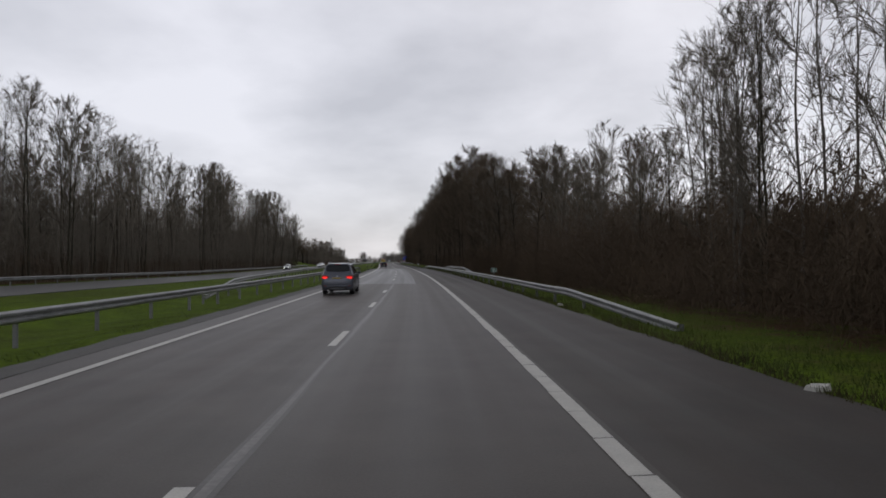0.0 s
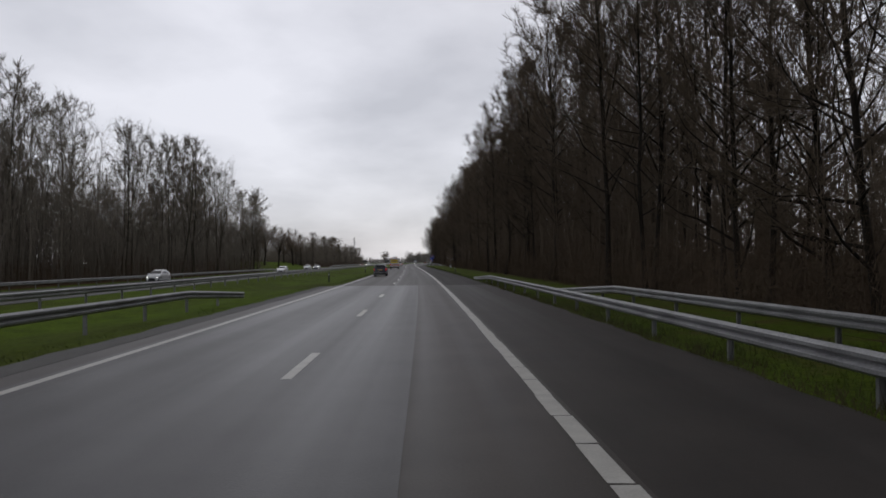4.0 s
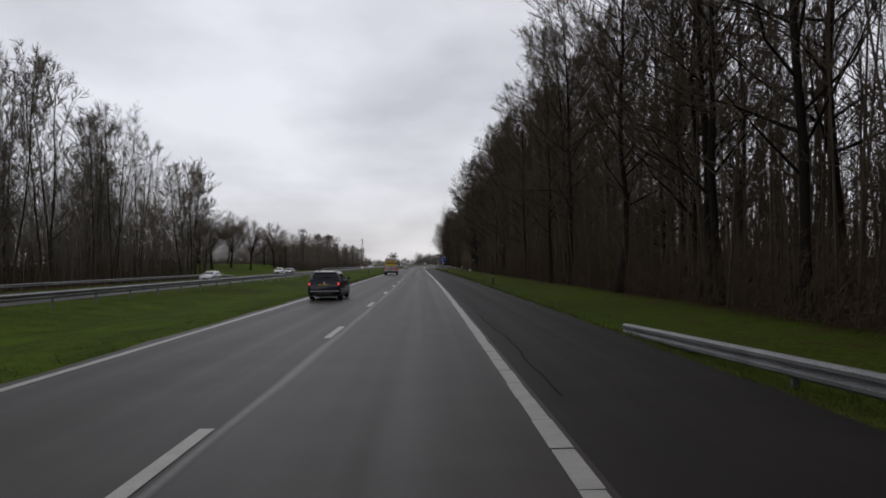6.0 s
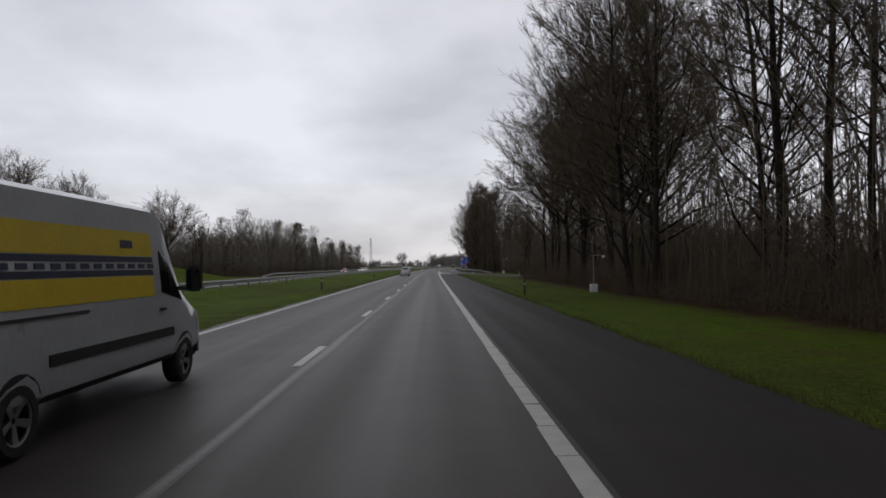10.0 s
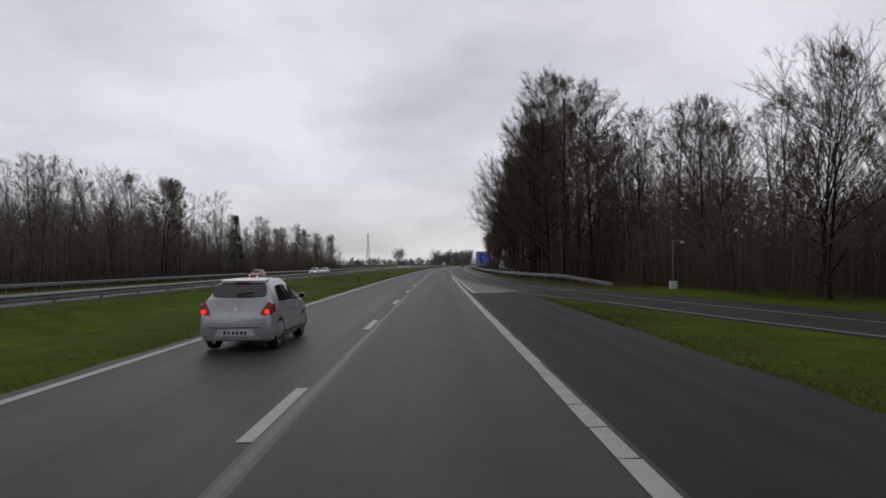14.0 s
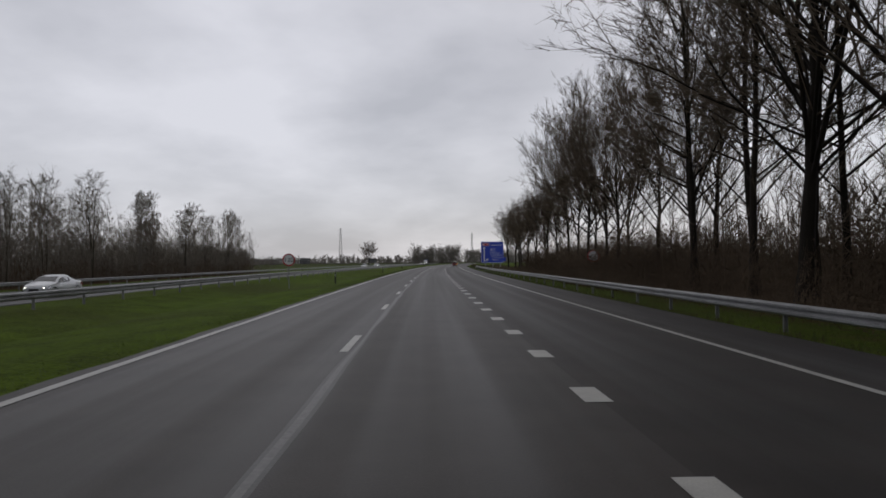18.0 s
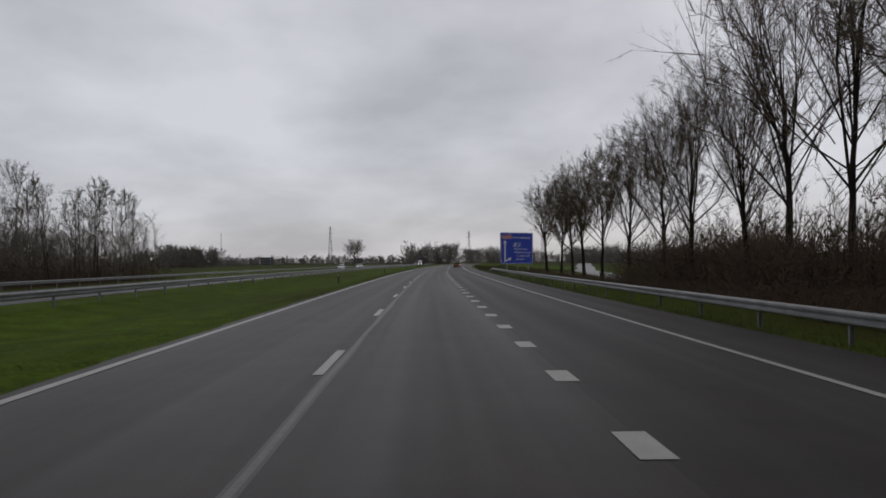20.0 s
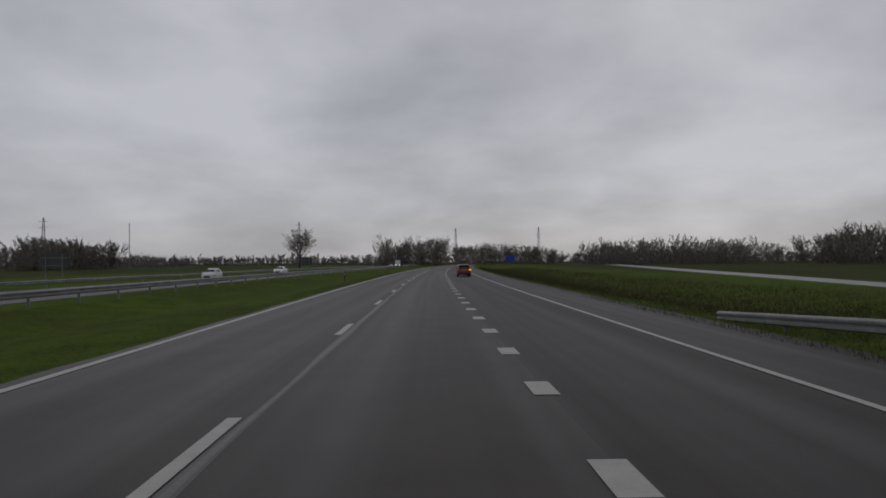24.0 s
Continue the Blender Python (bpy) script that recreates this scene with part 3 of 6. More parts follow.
def grow(seed, height, base, spread, limbs, rise, subs=8, side=4, twigs=5, stems=1, twig_len=0.6, thick=1.0, lod=1, twig_r=0.008, vase=False, bend=0.17):
    """A bare winter tree inside a domed crown: trunk and limbs in one mesh, branches, branchlets and twigs in the other."""
    r = np.random.RandomState(seed)
    wood, fine = Geo(), Geo()
    b0, b1, br, s0, s1, t0, t1 = [], [], [], [], [], [], []
    low, widest = base * height, (base + 0.34 * (1 - base)) * height

    def reach(z):
        """Half width of the crown at a height."""
        if z > widest:
            return spread * math.sqrt(max(0.0, 1 - ((z - widest) / (height * 1.0 - widest)) ** 2))
        return spread * (0.62 + 0.38 * max(0.0, z - low) / (widest - low))

    for st in range(stems):
        lean = r.normal(0, 0.035 if stems == 1 else 0.07, 2)
        h = height * (1 if st == 0 else r.uniform(0.82, 1))
        k = 9
        zs = np.linspace(0, h * (0.6 if vase else 0.93), k)
        wob = np.cumsum(r.normal(0, 0.016 * h / k * 3, (k, 2)), 0)
        wob[0] = 0
        foot = r.normal(0, 0.3, 2) if stems > 1 else np.zeros(2)
        pts = np.column_stack([lean[0] * zs + wob[:, 0] + foot[0], lean[1] * zs + wob[:, 1] + foot[1], zs])
        r0 = h * 0.0075 * thick / stems ** 0.4
        rad = r0 * (1 - zs / (h * (0.64 if vase else 0.95))) ** 0.85 + 0.01
        rad[0] *= 1.35
        wood.tube(pts, rad, 6 if lod == 1 else 4)
        az = r.uniform(0, 6.28)
        n = max(4, int(limbs / stems))
        for i in range(n):
            f = base + (0.92 - base) * ((i + r.uniform(0, 0.9)) / n) ** 0.85
            g = (f - base) / (0.92 - base)
            az += 2.4 + r.normal(0, 0.9)
            el = math.radians(rise + 26 * g + r.normal(0, 11))
            ln = spread * r.uniform(0.75, 1.3)
            if vase:
                f = base + 0.3 * (i + r.uniform(0, 0.9)) / n
                el = math.radians(r.uniform(30 + 24 * i / n, 62 + 24 * i / n))
                ln = (1 - f) * h * 1.1
            p = np.array([np.interp(f * h, zs, pts[:, c]) for c in range(3)])
            d = np.array([math.cos(az) * math.cos(el), math.sin(az) * math.cos(el), math.sin(el)])
            lp = [np.zeros(3)]
            for q in range(5):
                d = unit(d + np.array([0, 0, 0.13]) + r.normal(0, bend, 3))
                lp.append(lp[-1] + d / 5)
            lp = np.array(lp)
            while ln > 0.5:
                tip = p + lp[-1] * ln
                if tip[2] < height * 0.98 and math.hypot(tip[0] - 0.5 * p[0], tip[1] - 0.5 * p[1]) < reach(tip[2]) * r.uniform(0.85, 1.03):
                    break
                ln *= 0.92
            lp = p + lp * ln
            lr = min(np.interp(f * h, zs, rad) * r.uniform(0.32, 0.6), 0.018 * ln + 0.012)
            wood.tube(lp[[0, 2, 3, 5]] if lod == 1 else lp[::5], np.linspace(lr, 0.009, 4 if lod == 1 else 2), 3)
            for q in range(subs):
                w = 0.18 + 0.82 * (q + r.uniform(0, 1)) / subs
                sp = np.array([np.interp(w * 5, range(6), lp[:, c]) for c in range(3)])
                j = min(4, int(w * 5))
                sd = unit(unit(lp[j + 1] - lp[j]) + r.normal(0, 0.42, 3) + [0, 0, 0.22])
                sl = (ln * r.uniform(0.2, 0.42) + 0.35) * (1.15 - 0.55 * w)
                end = sp + sd * sl
                b0.append(sp)
                b1.append(end)
                br.append(0.006 + 0.006 * sl)
                v = r.uniform(0.15, 0.95, (side, 1))
                src = np.vstack([sp + (end - sp) * v, sp[None] + (end - sp) * 0.55])
                bd = sd + np.vstack([r.normal(0, 0.45, (side, 3)), r.normal(0, 0.08, (1, 3))]) + [0, 0, 0.16]
                bd /= np.linalg.norm(bd, axis=1)[:, None]
                bl = (0.3 * sl + 0.3) * r.uniform(0.6, 1.15, (side + 1, 1))
                be = src + bd * bl
                s0.append(src)
                s1.append(be)
                v = r.uniform(0.15, 1.0, (side + 1, twigs, 1))
                ts = src[:, None] + (be - src)[:, None] * v
                td = bd[:, None] + r.normal(0, 0.42, (side + 1, twigs, 3)) + [0, 0, 0.1]
                td /= np.linalg.norm(td, axis=2)[..., None]
                t0.append(ts.reshape(-1, 3))
                t1.append((ts + td * r.uniform(0.45, 1.1, (side + 1, twigs, 1)) * twig_len).reshape(-1, 3))
    fat = 1 if lod == 1 else 1.7
    fine.cones(b0, b1, np.array(br) * fat)
    fine.sprigs(np.concatenate(s0), np.concatenate(s1), twig_r * 1.25 * fat)
    fine.sprigs(np.concatenate(t0), np.concatenate(t1), twig_r * fat)
    return wood, fine


KINDS = {}


def tree_kind(key, bark, twig, label, **kw):
    KINDS.setdefault(key, [])
    wood, fine = grow(**kw)
    light = grow(**{**kw, "subs": max(3, kw["subs"] - 3), "side": 3, "twigs": 4, "limbs": int(kw["limbs"] * 0.8), "twig_len": kw["twig_len"] * 1.2, "lod": 2})
    KINDS[key].append((*light, wood.mesh("trunk", M[bark]), fine.mesh("crown", M[twig]), label, kw["height"]))


for sd in (11, 12, 13, 14, 15):
    tree_kind("tall", "bark", "twig", "tall bare forest tree with a dark straight trunk", seed=sd, height=22 + sd % 3, base=0.18, spread=5.6, limbs=36, rise=28, subs=7, side=4, twigs=5, twig_len=0.72, twig_r=0.012)
for sd in (16, 17, 18):
    tree_kind("edge", "bark", "twig", "bare forest edge tree, branched down to the brushwood", seed=sd, height=20, base=0.06, spread=5.2, limbs=42, rise=22, subs=7, side=4, twigs=5, twig_len=0.72, twig_r=0.0125)
for sd in (21, 22, 23, 24):
    tree_kind("poplar", "bark_green", "twig_grey", "slender bare grey tree with upswept branches", seed=sd, height=18, base=0.2, spread=3.6, limbs=42, rise=44, subs=5, side=3, twigs=5, stems=3, twig_len=0.66, twig_r=0.0155)
for sd in (31, 32, 33):
    tree_kind("broad", "bark", "twig", "broad bare roadside tree with spreading limbs", seed=sd, height=18, base=0.2, spread=7.0, limbs=18, rise=24, subs=18, side=4, twigs=5, thick=1.6, twig_len=0.68, twig_r=0.0105, vase=True, bend=0.27)
for sd in (71, 72, 73):
    tree_kind("vase", "bark", "twig", "bare roadside tree with upswept limbs and a round crown", seed=sd, height=13, base=0.24, spread=3.4, limbs=20, rise=40, subs=14, side=5, twigs=6, thick=2.0, twig_len=0.52, twig_r=0.0085, vase=True)
tree_kind("lone", "bark", "twig", "lone bare tree with a round crown", seed=61, height=12.5, base=0.2, spread=5.2, limbs=30, rise=8, subs=12, side=5, twigs=5, thick=2.4, twig_len=0.6, twig_r=0.02, vase=True)
for sd in (41, 42, 43):
    tree_kind("birch", "birch", "twig_grey", "thin pale young bare tree", seed=sd, height=11, base=0.16, spread=2.3, limbs=34, rise=44, subs=5, side=3, twigs=6, stems=3, twig_len=0.5, twig_r=0.0075)


def plant(key, s, u, h, rng, group, wide=1.0):
    wood, fine, tm, cm, label, h0 = rng.choice(KINDS[key])
    k = h / h0
    e = new("tree")
    e.empty_display_size = 0.3
    e.matrix_world = Matrix.Translation(at(s, u, float(ground_height(np.array(s), np.array(u))) - 0.08)) @ pose(0, 0, 0, 0, 0, rng.uniform(0, 360)) @ Matrix.Diagonal((k * wide * rng.uniform(0.9, 1.15), k * wide * rng.uniform(0.9, 1.15), k, 1))
    tagged(e, label, "tree", group)
    part("trunk", tm, None, e)
    part("crown", cm, None, e)


def woodland(name, items, rng, label):
    """Many trees that nobody could count, in one mesh of wood and one of twigs."""
    for half, material in ((0, "bark"), (1, "twig")):
        geo = Geo()
        for key, s, u, h in items:
            kd = rng.choice(KINDS[key])
            v, f = kd[half].arrays()
            k, a = h / kd[5], rng.uniform(0, 6.28)
            rot = np.array([[math.cos(a), -math.sin(a), 0], [math.sin(a), math.cos(a), 0], [0, 0, 1]])
            geo.add(v @ rot.T * k + np.array(at(s, u, float(ground_height(np.array(s), np.array(u))) - 0.08)), f)
        tagged(new(name, geo.mesh(name, M[material])), label, "woodland", kind="stuff")


rng = random.Random(7)
# s from, s to, u from, u to, how many, kinds, lowest and highest top
STANDS = [
    (-5, 32, 12.5, 17.5, 14, ("birch", "birch", "poplar"), 10.5, 13, "young trees beside the hard shoulder"),
    (32, 56, 12.8, 17.5, 8, ("birch", "poplar"), 8, 10, "young trees beside the hard shoulder"),
    (56, 78, 13, 18, 8, ("poplar", "edge", "birch"), 10, 12.5, "young trees beside the hard shoulder"),
    (78, 100, 13, 18, 8, ("poplar", "edge"), 12.5, 15.5, "young trees beside the hard shoulder"),
    (100, 114, 13, 18, 5, ("poplar", "edge"), 14, 16, "young trees beside the hard shoulder"),
    (112, 136, 13.4, 20, 10, ("tall", "edge"), 16.5, 19, "forest edge beside the hard shoulder"),
    (136, 230, 13.4, 21, 36, ("tall", "tall", "edge"), 22.5, 25, "forest edge beside the hard shoulder"),
    (230, 294, 13.8, 22, 24, ("tall", "tall", "edge"), 23, 26, "forest edge beside the hard shoulder"),
    (292, 343, 14.8, 22.5, 17, ("broad", "tall", "edge"), 19, 24, "last tall trees of the forest edge"),
    (384, 410, 19.5, 32, 7, ("broad", "edge"), 11, 13, "trees behind the slip road"),
    (408, 430, 17, 32, 7, ("edge", "tall"), 13.5, 18, "trees behind the slip road"),
    (356, 386, 28, 40, 6, ("poplar", "broad"), 13, 16, "trees behind the slip road"),
    (426, 468, 13.6, 20, 20, ("tall", "tall", "edge"), 19.5, 23.5, "forest edge beside the weaving lane"),
    (468, 494, 14.0, 20, 10, ("tall", "tall", "broad"), 19, 23, "forest edge beside the weaving lane"),
    (492, 537, 16.4, 20.5, 10, ("broad",), 16, 19.5, "last tall trees beside the weaving lane"),
    (-10, 60, -46, -36.5, 10, ("poplar",), 21, 23.5, "trees beyond the opposite carriageway"),
    (60, 150, -46, -36.5, 16, ("poplar",), 20, 22.5, "trees beyond the opposite carriageway"),
    (150, 266, -46, -37, 19, ("poplar",), 22.5, 25, "trees beyond the opposite carriageway"),
    (266, 281, -44, -37, 3, ("poplar", "edge"), 18, 21, "trees beyond the opposite carriageway"),
    (405, 484, -46, -36.5, 17, ("poplar", "edge"), 13, 16, "young trees beyond the opposite carriageway"),
    (484, 606, -43, -36.5, 20, ("poplar", "birch"), 10.5, 13, "young trees beyond the opposite carriageway"),
]
for s0, s1, u0, u1, n, kinds, h0, h1, group in STANDS:
    for i in range(n):
        plant(rng.choice(kinds), s0 + (s1 - s0) * (i + rng.uniform(0, 1)) / n, rng.uniform(u0, u1), rng.uniform(h0, h1), rng, group, 0.8 if kinds == ("broad",) else 1.0)
for i in range(9):
    plant("vase", 537 + i * 7.5 + rng.uniform(-0.8, 0.8), 17.4 + rng.uniform(-0.4, 0.4), rng.uniform(11.6, 12.9), rng, "row of roadside trees")
for s, u, h in ((290, -50, 13), (298, -43, 11), (313, -46, 13.5), (322, -52, 12), (333, -47, 14), (341, -44, 13), (356, -54, 12), (377, -45, 14), (384, -50, 11)):
    plant("vase", s, u, h, rng, "loose trees on the grassy bank", 1.6)
plant("lone", 828, -46, 12.8, rng, "lone tree in the fields", 1.12)

back = [("tall", rng.uniform(100, 262), rng.uniform(22, 40), rng.uniform(19, 24)) for _ in range(34)]
back += [("poplar", rng.uniform(-10, 110), rng.uniform(18, 36), rng.uniform(10, 15)) for _ in range(22)]
back += [("tall", rng.uniform(425, 468), rng.uniform(22, 42), rng.uniform(19, 23)) for _ in range(14)]
woodland("woodland", back, rng, "bare winter woodland behind the forest edge")
back = [("poplar", rng.uniform(-10, 276), rng.uniform(-64, -44), rng.uniform(15, 20)) for _ in range(60)]
back += [("poplar", rng.uniform(390, 600), rng.uniform(-58, -42), rng.uniform(9, 12.5)) for _ in range(34)]
woodland("woodland", back, rng, "bare winter woodland beyond the opposite carriageway")


def thicket(name, stands, seed, label, leaf, fat=1.0):
    """Brambles and brushwood: thin crossing stems with a litter of withered leaves."""
    r = np.random.RandomState(seed)
    geo = Geo()
    for s0, s1, u0, u1, n, hh in stands:
        n = int(n * 3.0)
        s, u = r.uniform(s0, s1, n), u0 + (u1 - u0) * r.uniform(0, 1, n) ** 1.5
        z = ground_height(s, u)
        h = hh * r.beta(2, 1.6, n) * (0.65 + 0.35 * np.sin(s * 0.23 + u) * np.sin(s * 0.071))
        p = at_many(s, u, z - 0.05)
        p[:, 2] += h * r.uniform(0, 0.7, n)
        d = r.normal(0, 0.55, (n, 3)) + [0, 0, 0.9]
        d /= np.linalg.norm(d, axis=1)[:, None]
        geo.sprigs(p, p + d * r.uniform(0.5, 1.5, (n, 1)) * np.clip(h * 0.45, 0.4, 1.6)[:, None], fat * r.uniform(0.005, 0.013, n))
        k = n // 3
        q = at_many(s[:k], u[:k], z[:k])
        q[:, 2] += h[:k] * r.uniform(0.05, 1.0, k)
        e = r.normal(0, 1, (k, 3))
        e /= np.linalg.norm(e, axis=1)[:, None]
        geo.sprigs(q, q + e * r.uniform(0.06, 0.15, (k, 1)), fat * r.uniform(0.012, 0.03, k))
    tagged(new(name, geo.mesh(name, M[leaf])), label, "undergrowth", kind="stuff")


thicket("undergrowth", [(-10, 60, 10.8, 17, 12000, 8.0), (60, 115, 11.5, 17, 11000, 8.5), (115, 175, 12.5, 19, 8000, 7.0), (175, 240, 13.6, 20, 10000, 7.0), (240, 296, 13.6, 20, 8000, 5.2), (296, 346, 14.2, 21, 8000, 4.2),
                        (345, 384, 23, 38, 5000, 3.0), (384, 428, 18.5, 30, 8000, 5.5), (426, 500, 13.8, 20, 9000, 5.8), (430, 510, 11.9, 14, 3500, 1.3)], 3, "brown bramble and brushwood under the trees", "brush")
thicket("undergrowth", [(-20, 150, -44, -35, 12000, 8.0), (150, 283, -44, -35.5, 10500, 7.0), (395, 612, -40, -34.5, 12000, 5.5), (280, 400, -66, -52, 9000, 5.0)], 5, "dark brushwood beyond the opposite carriageway", "brush")
thicket("undergrowth", [(-15, 60, 14, 26, 11000, 10.5), (60, 115, 16, 28, 4500, 10.5), (110, 200, 18, 32, 5200, 9.0), (200, 300, 19, 32, 6500, 8.5), (296, 346, 20, 30, 3200, 6.0), (345, 430, 25, 44, 9500, 8.5), (424, 506, 17, 30, 5600, 7.5), (496, 552, 14.6, 22, 8000, 6.0)], 13,
        "dense dark brushwood deep in the wood", "brush", fat=3.0)
thicket("undergrowth", [(-20, 150, -56, -44, 4200, 9.0), (150, 284, -56, -44, 3600, 7.5), (300, 400, -72, -60, 1600, 5.0), (395, 612, -52, -38, 9000, 6.5)], 15, "dense dark brushwood deep in the far wood", "brush", fat=3.4)
thicket("hedge", [(494, 525, 12.6, 17, 5500, 3.2), (525, 550, 13.0, 17, 3500, 2.2), (550, 606, 13.6, 17, 4500, 1.2)], 9, "low bare hedge behind the guardrail", "brush")
thicket("dry_weeds", [(606, 800, 11.8, 24, 16000, 0.7)], 10, "withered brown weeds along the ditch", "dead_leaf")


def saplings(name, stands, seed, label, material, fat=1.0, twig_r=0.015, branches=7, twigs=9, wide=1.0, low=0.22):
    """Close-grown young trees with round crowns, the fill of a wood or of a far belt of trees."""
    r = np.random.RandomState(seed)
    geo = Geo()
    for s0, s1, u0, u1, n, h0, h1 in stands:
        s, u, h = r.uniform(s0, s1, n), r.uniform(u0, u1, n), r.uniform(h0, h1, n)
        h = h * (0.8 + 0.25 * np.sin(s * 0.11 + seed) * np.sin(s * 0.037 + u * 0.05))
        p = at_many(s, u, ground_height(s, u) - 0.05)
        top = p + np.column_stack([r.normal(0, 0.05, (n, 2)) * h[:, None], h * 0.88])
        geo.cones(p, top, (0.0036 * h + 0.012) * fat)
        f = r.uniform(low, 0.95, (n, branches, 1))
        src = p[:, None] + (top - p)[:, None] * f
        az = r.uniform(0, 6.283, (n, branches, 1))
        el = np.radians(28 + 34 * f + r.normal(0, 9, f.shape))
        d = np.concatenate([np.cos(az) * np.cos(el), np.sin(az) * np.cos(el), np.sin(el)], 2)
        ln = wide * h[:, None, None] * (0.06 + 0.15 * np.sqrt(np.clip(1 - ((f - 0.55) / 0.48) ** 2, 0, 1))) * r.uniform(0.7, 1.15, f.shape)
        end = src + d * ln
        geo.cones(src.reshape(-1, 3), end.reshape(-1, 3), twig_r * 1.6)
        w = r.uniform(0.25, 1.0, (n, branches, twigs, 1))
        ts = src[:, :, None] + (end - src)[:, :, None] * w
        td = d[:, :, None] + r.normal(0, 0.42, (n, branches, twigs, 3)) + [0, 0, 0.12]
        td /= np.linalg.norm(td, axis=3)[..., None]
        te = ts + td * (wide * h[:, None, None, None] * r.uniform(0.04, 0.1, w.shape))
        geo.sprigs(ts.reshape(-1, 3), te.reshape(-1, 3), twig_r * 1.15)
    tagged(new(name, geo.mesh(name, M[material])), label, "woodland", kind="stuff")


saplings("woodland_fill", [(-10, 60, 12.5, 28, 1200, 4, 8.5), (60, 90, 13, 30, 420, 5, 11.5), (90, 115, 13, 32, 330, 7, 15), (110, 132, 14.5, 32, 220, 8, 15.5), (132, 200, 14.5, 32, 640, 9, 22), (200, 300, 14.5, 28, 650, 9, 22), (140, 220, 13.6, 20, 260, 15, 24.5), (220, 290, 13.6, 20, 130, 16, 26), (185, 300, 18, 30, 320, 3, 8), (296, 342, 16, 26, 110, 7, 15),
                           (345, 425, 26, 70, 1400, 6, 12.5), (384, 430, 18, 30, 420, 5, 12.5), (424, 462, 14, 34, 520, 9, 21), (440, 506, 16, 34, 560, 5, 13)],
         21, "close-grown bare saplings within the forest", "twig")
saplings("woodland_fill", [(-20, 150, -60, -36.5, 2500, 9, 21.5), (150, 210, -60, -36.5, 900, 10, 23.5), (210, 282, -56, -36.5, 850, 9, 23), (400, 484, -60, -36, 1500, 6, 16), (484, 606, -58, -36, 1500, 5, 13), (300, 402, -76, -50, 1100, 6, 13)], 22, "close-grown bare saplings beyond the opposite carriageway", "twig_grey")
deep = dict(fat=1.6, twig_r=0.027, branches=7, twigs=9, low=0.05)
saplings("woodland_fill", [(-20, 150, -66, -46, 1150, 10, 18.5), (150, 282, -66, -48, 620, 10, 19), (398, 484, -66, -42, 1200, 8, 15), (484, 606, -62, -39, 1700, 4, 8)], 25, "thick bare saplings deep in the far wood", "twig_grey", **deep)
saplings("woodland_fill", [(-12, 50, 15, 24, 420, 5, 8), (-10, 60, 18, 34, 420, 5, 8.5), (60, 115, 18, 34, 300, 7, 11.5), (115, 300, 22, 38, 620, 8, 14), (300, 344, 22, 34, 110, 5, 9), (345, 430, 30, 64, 1000, 8, 13), (424, 500, 20, 36, 260, 7, 13)], 26, "thick bare saplings deep in the wood", "twig", **deep)
saplings("tree_row_undergrowth", [(496, 560, 17, 30, 640, 3, 7)], 24, "thin bare saplings between the roadside trees", "twig")
# far belts: coarse twigs in the paler colour that paints in haze
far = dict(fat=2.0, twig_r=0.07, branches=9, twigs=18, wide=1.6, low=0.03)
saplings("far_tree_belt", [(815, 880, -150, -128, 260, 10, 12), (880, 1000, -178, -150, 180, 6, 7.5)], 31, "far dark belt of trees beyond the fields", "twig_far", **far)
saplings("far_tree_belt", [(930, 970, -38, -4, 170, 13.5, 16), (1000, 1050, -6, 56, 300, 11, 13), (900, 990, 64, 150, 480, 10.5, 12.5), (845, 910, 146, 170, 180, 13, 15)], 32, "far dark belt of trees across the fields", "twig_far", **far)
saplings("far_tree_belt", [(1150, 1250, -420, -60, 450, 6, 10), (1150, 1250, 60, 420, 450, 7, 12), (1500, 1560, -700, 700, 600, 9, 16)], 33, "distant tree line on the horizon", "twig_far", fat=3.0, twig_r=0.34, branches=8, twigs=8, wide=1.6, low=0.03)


def grass(name, stands, seed, material, label):
    r = np.random.RandomState(seed)
    geo = Geo()
    for s0, s1, u0, u1, n, hh in stands:
        s, f = r.uniform(s0, s1, n), r.uniform(0, 1, n) ** 1.3
        clump = np.abs(np.sin(s * 1.7 + seed) * np.sin(s * 0.53 + 1) + 0.5 * np.sin(s * 4.1 + f * 3))
        u = u0 + (u1 - u0) * (f + 0.12 * clump * (0.5 - f))
        p = at_many(s, u, ground_height(s, u) - 0.03)
        d = r.normal(0, 0.38, (n, 3)) + [0, 0, 1.0]
        geo.sprigs(p, p + d * (hh * (0.35 + 0.75 * clump) * r.uniform(0.5, 1.3, n))[:, None], r.uniform(0.006, 0.015, n))
    tagged(new(name, geo.mesh(name, M[material])), label, "grass", kind="stuff")


grass("verge_grass", [(0, 160, 7.25, 11.0, 52000, 0.15), (160, 378, 7.1, 8.6, 22000, 0.12), (374, 388, 7.1, 8.2, 2500, 0.12), (374, 383, 8.0, 9.2, 1500, 0.12), (440, 700, 10.0, 12.0, 14000, 0.2)], 1, "blade", "tufty wet green verge grass")
grass("dry_verge_grass", [(0, 160, 7.05, 7.8, 16000, 0.16), (160, 386, 7.05, 7.45, 14000, 0.1), (440, 640, 9.85, 10.5, 9000, 0.15)], 6, "dead_leaf", "withered brown grass along the asphalt edge")
grass("median_grass", [(0, 156, -5.2, -6.4, 12000, 0.12), (156, 420, -4.08, -5.4, 26000, 0.11), (420, 720, -4.08, -5.4, 26000, 0.11)], 2, "blade", "tufty wet green median grass")


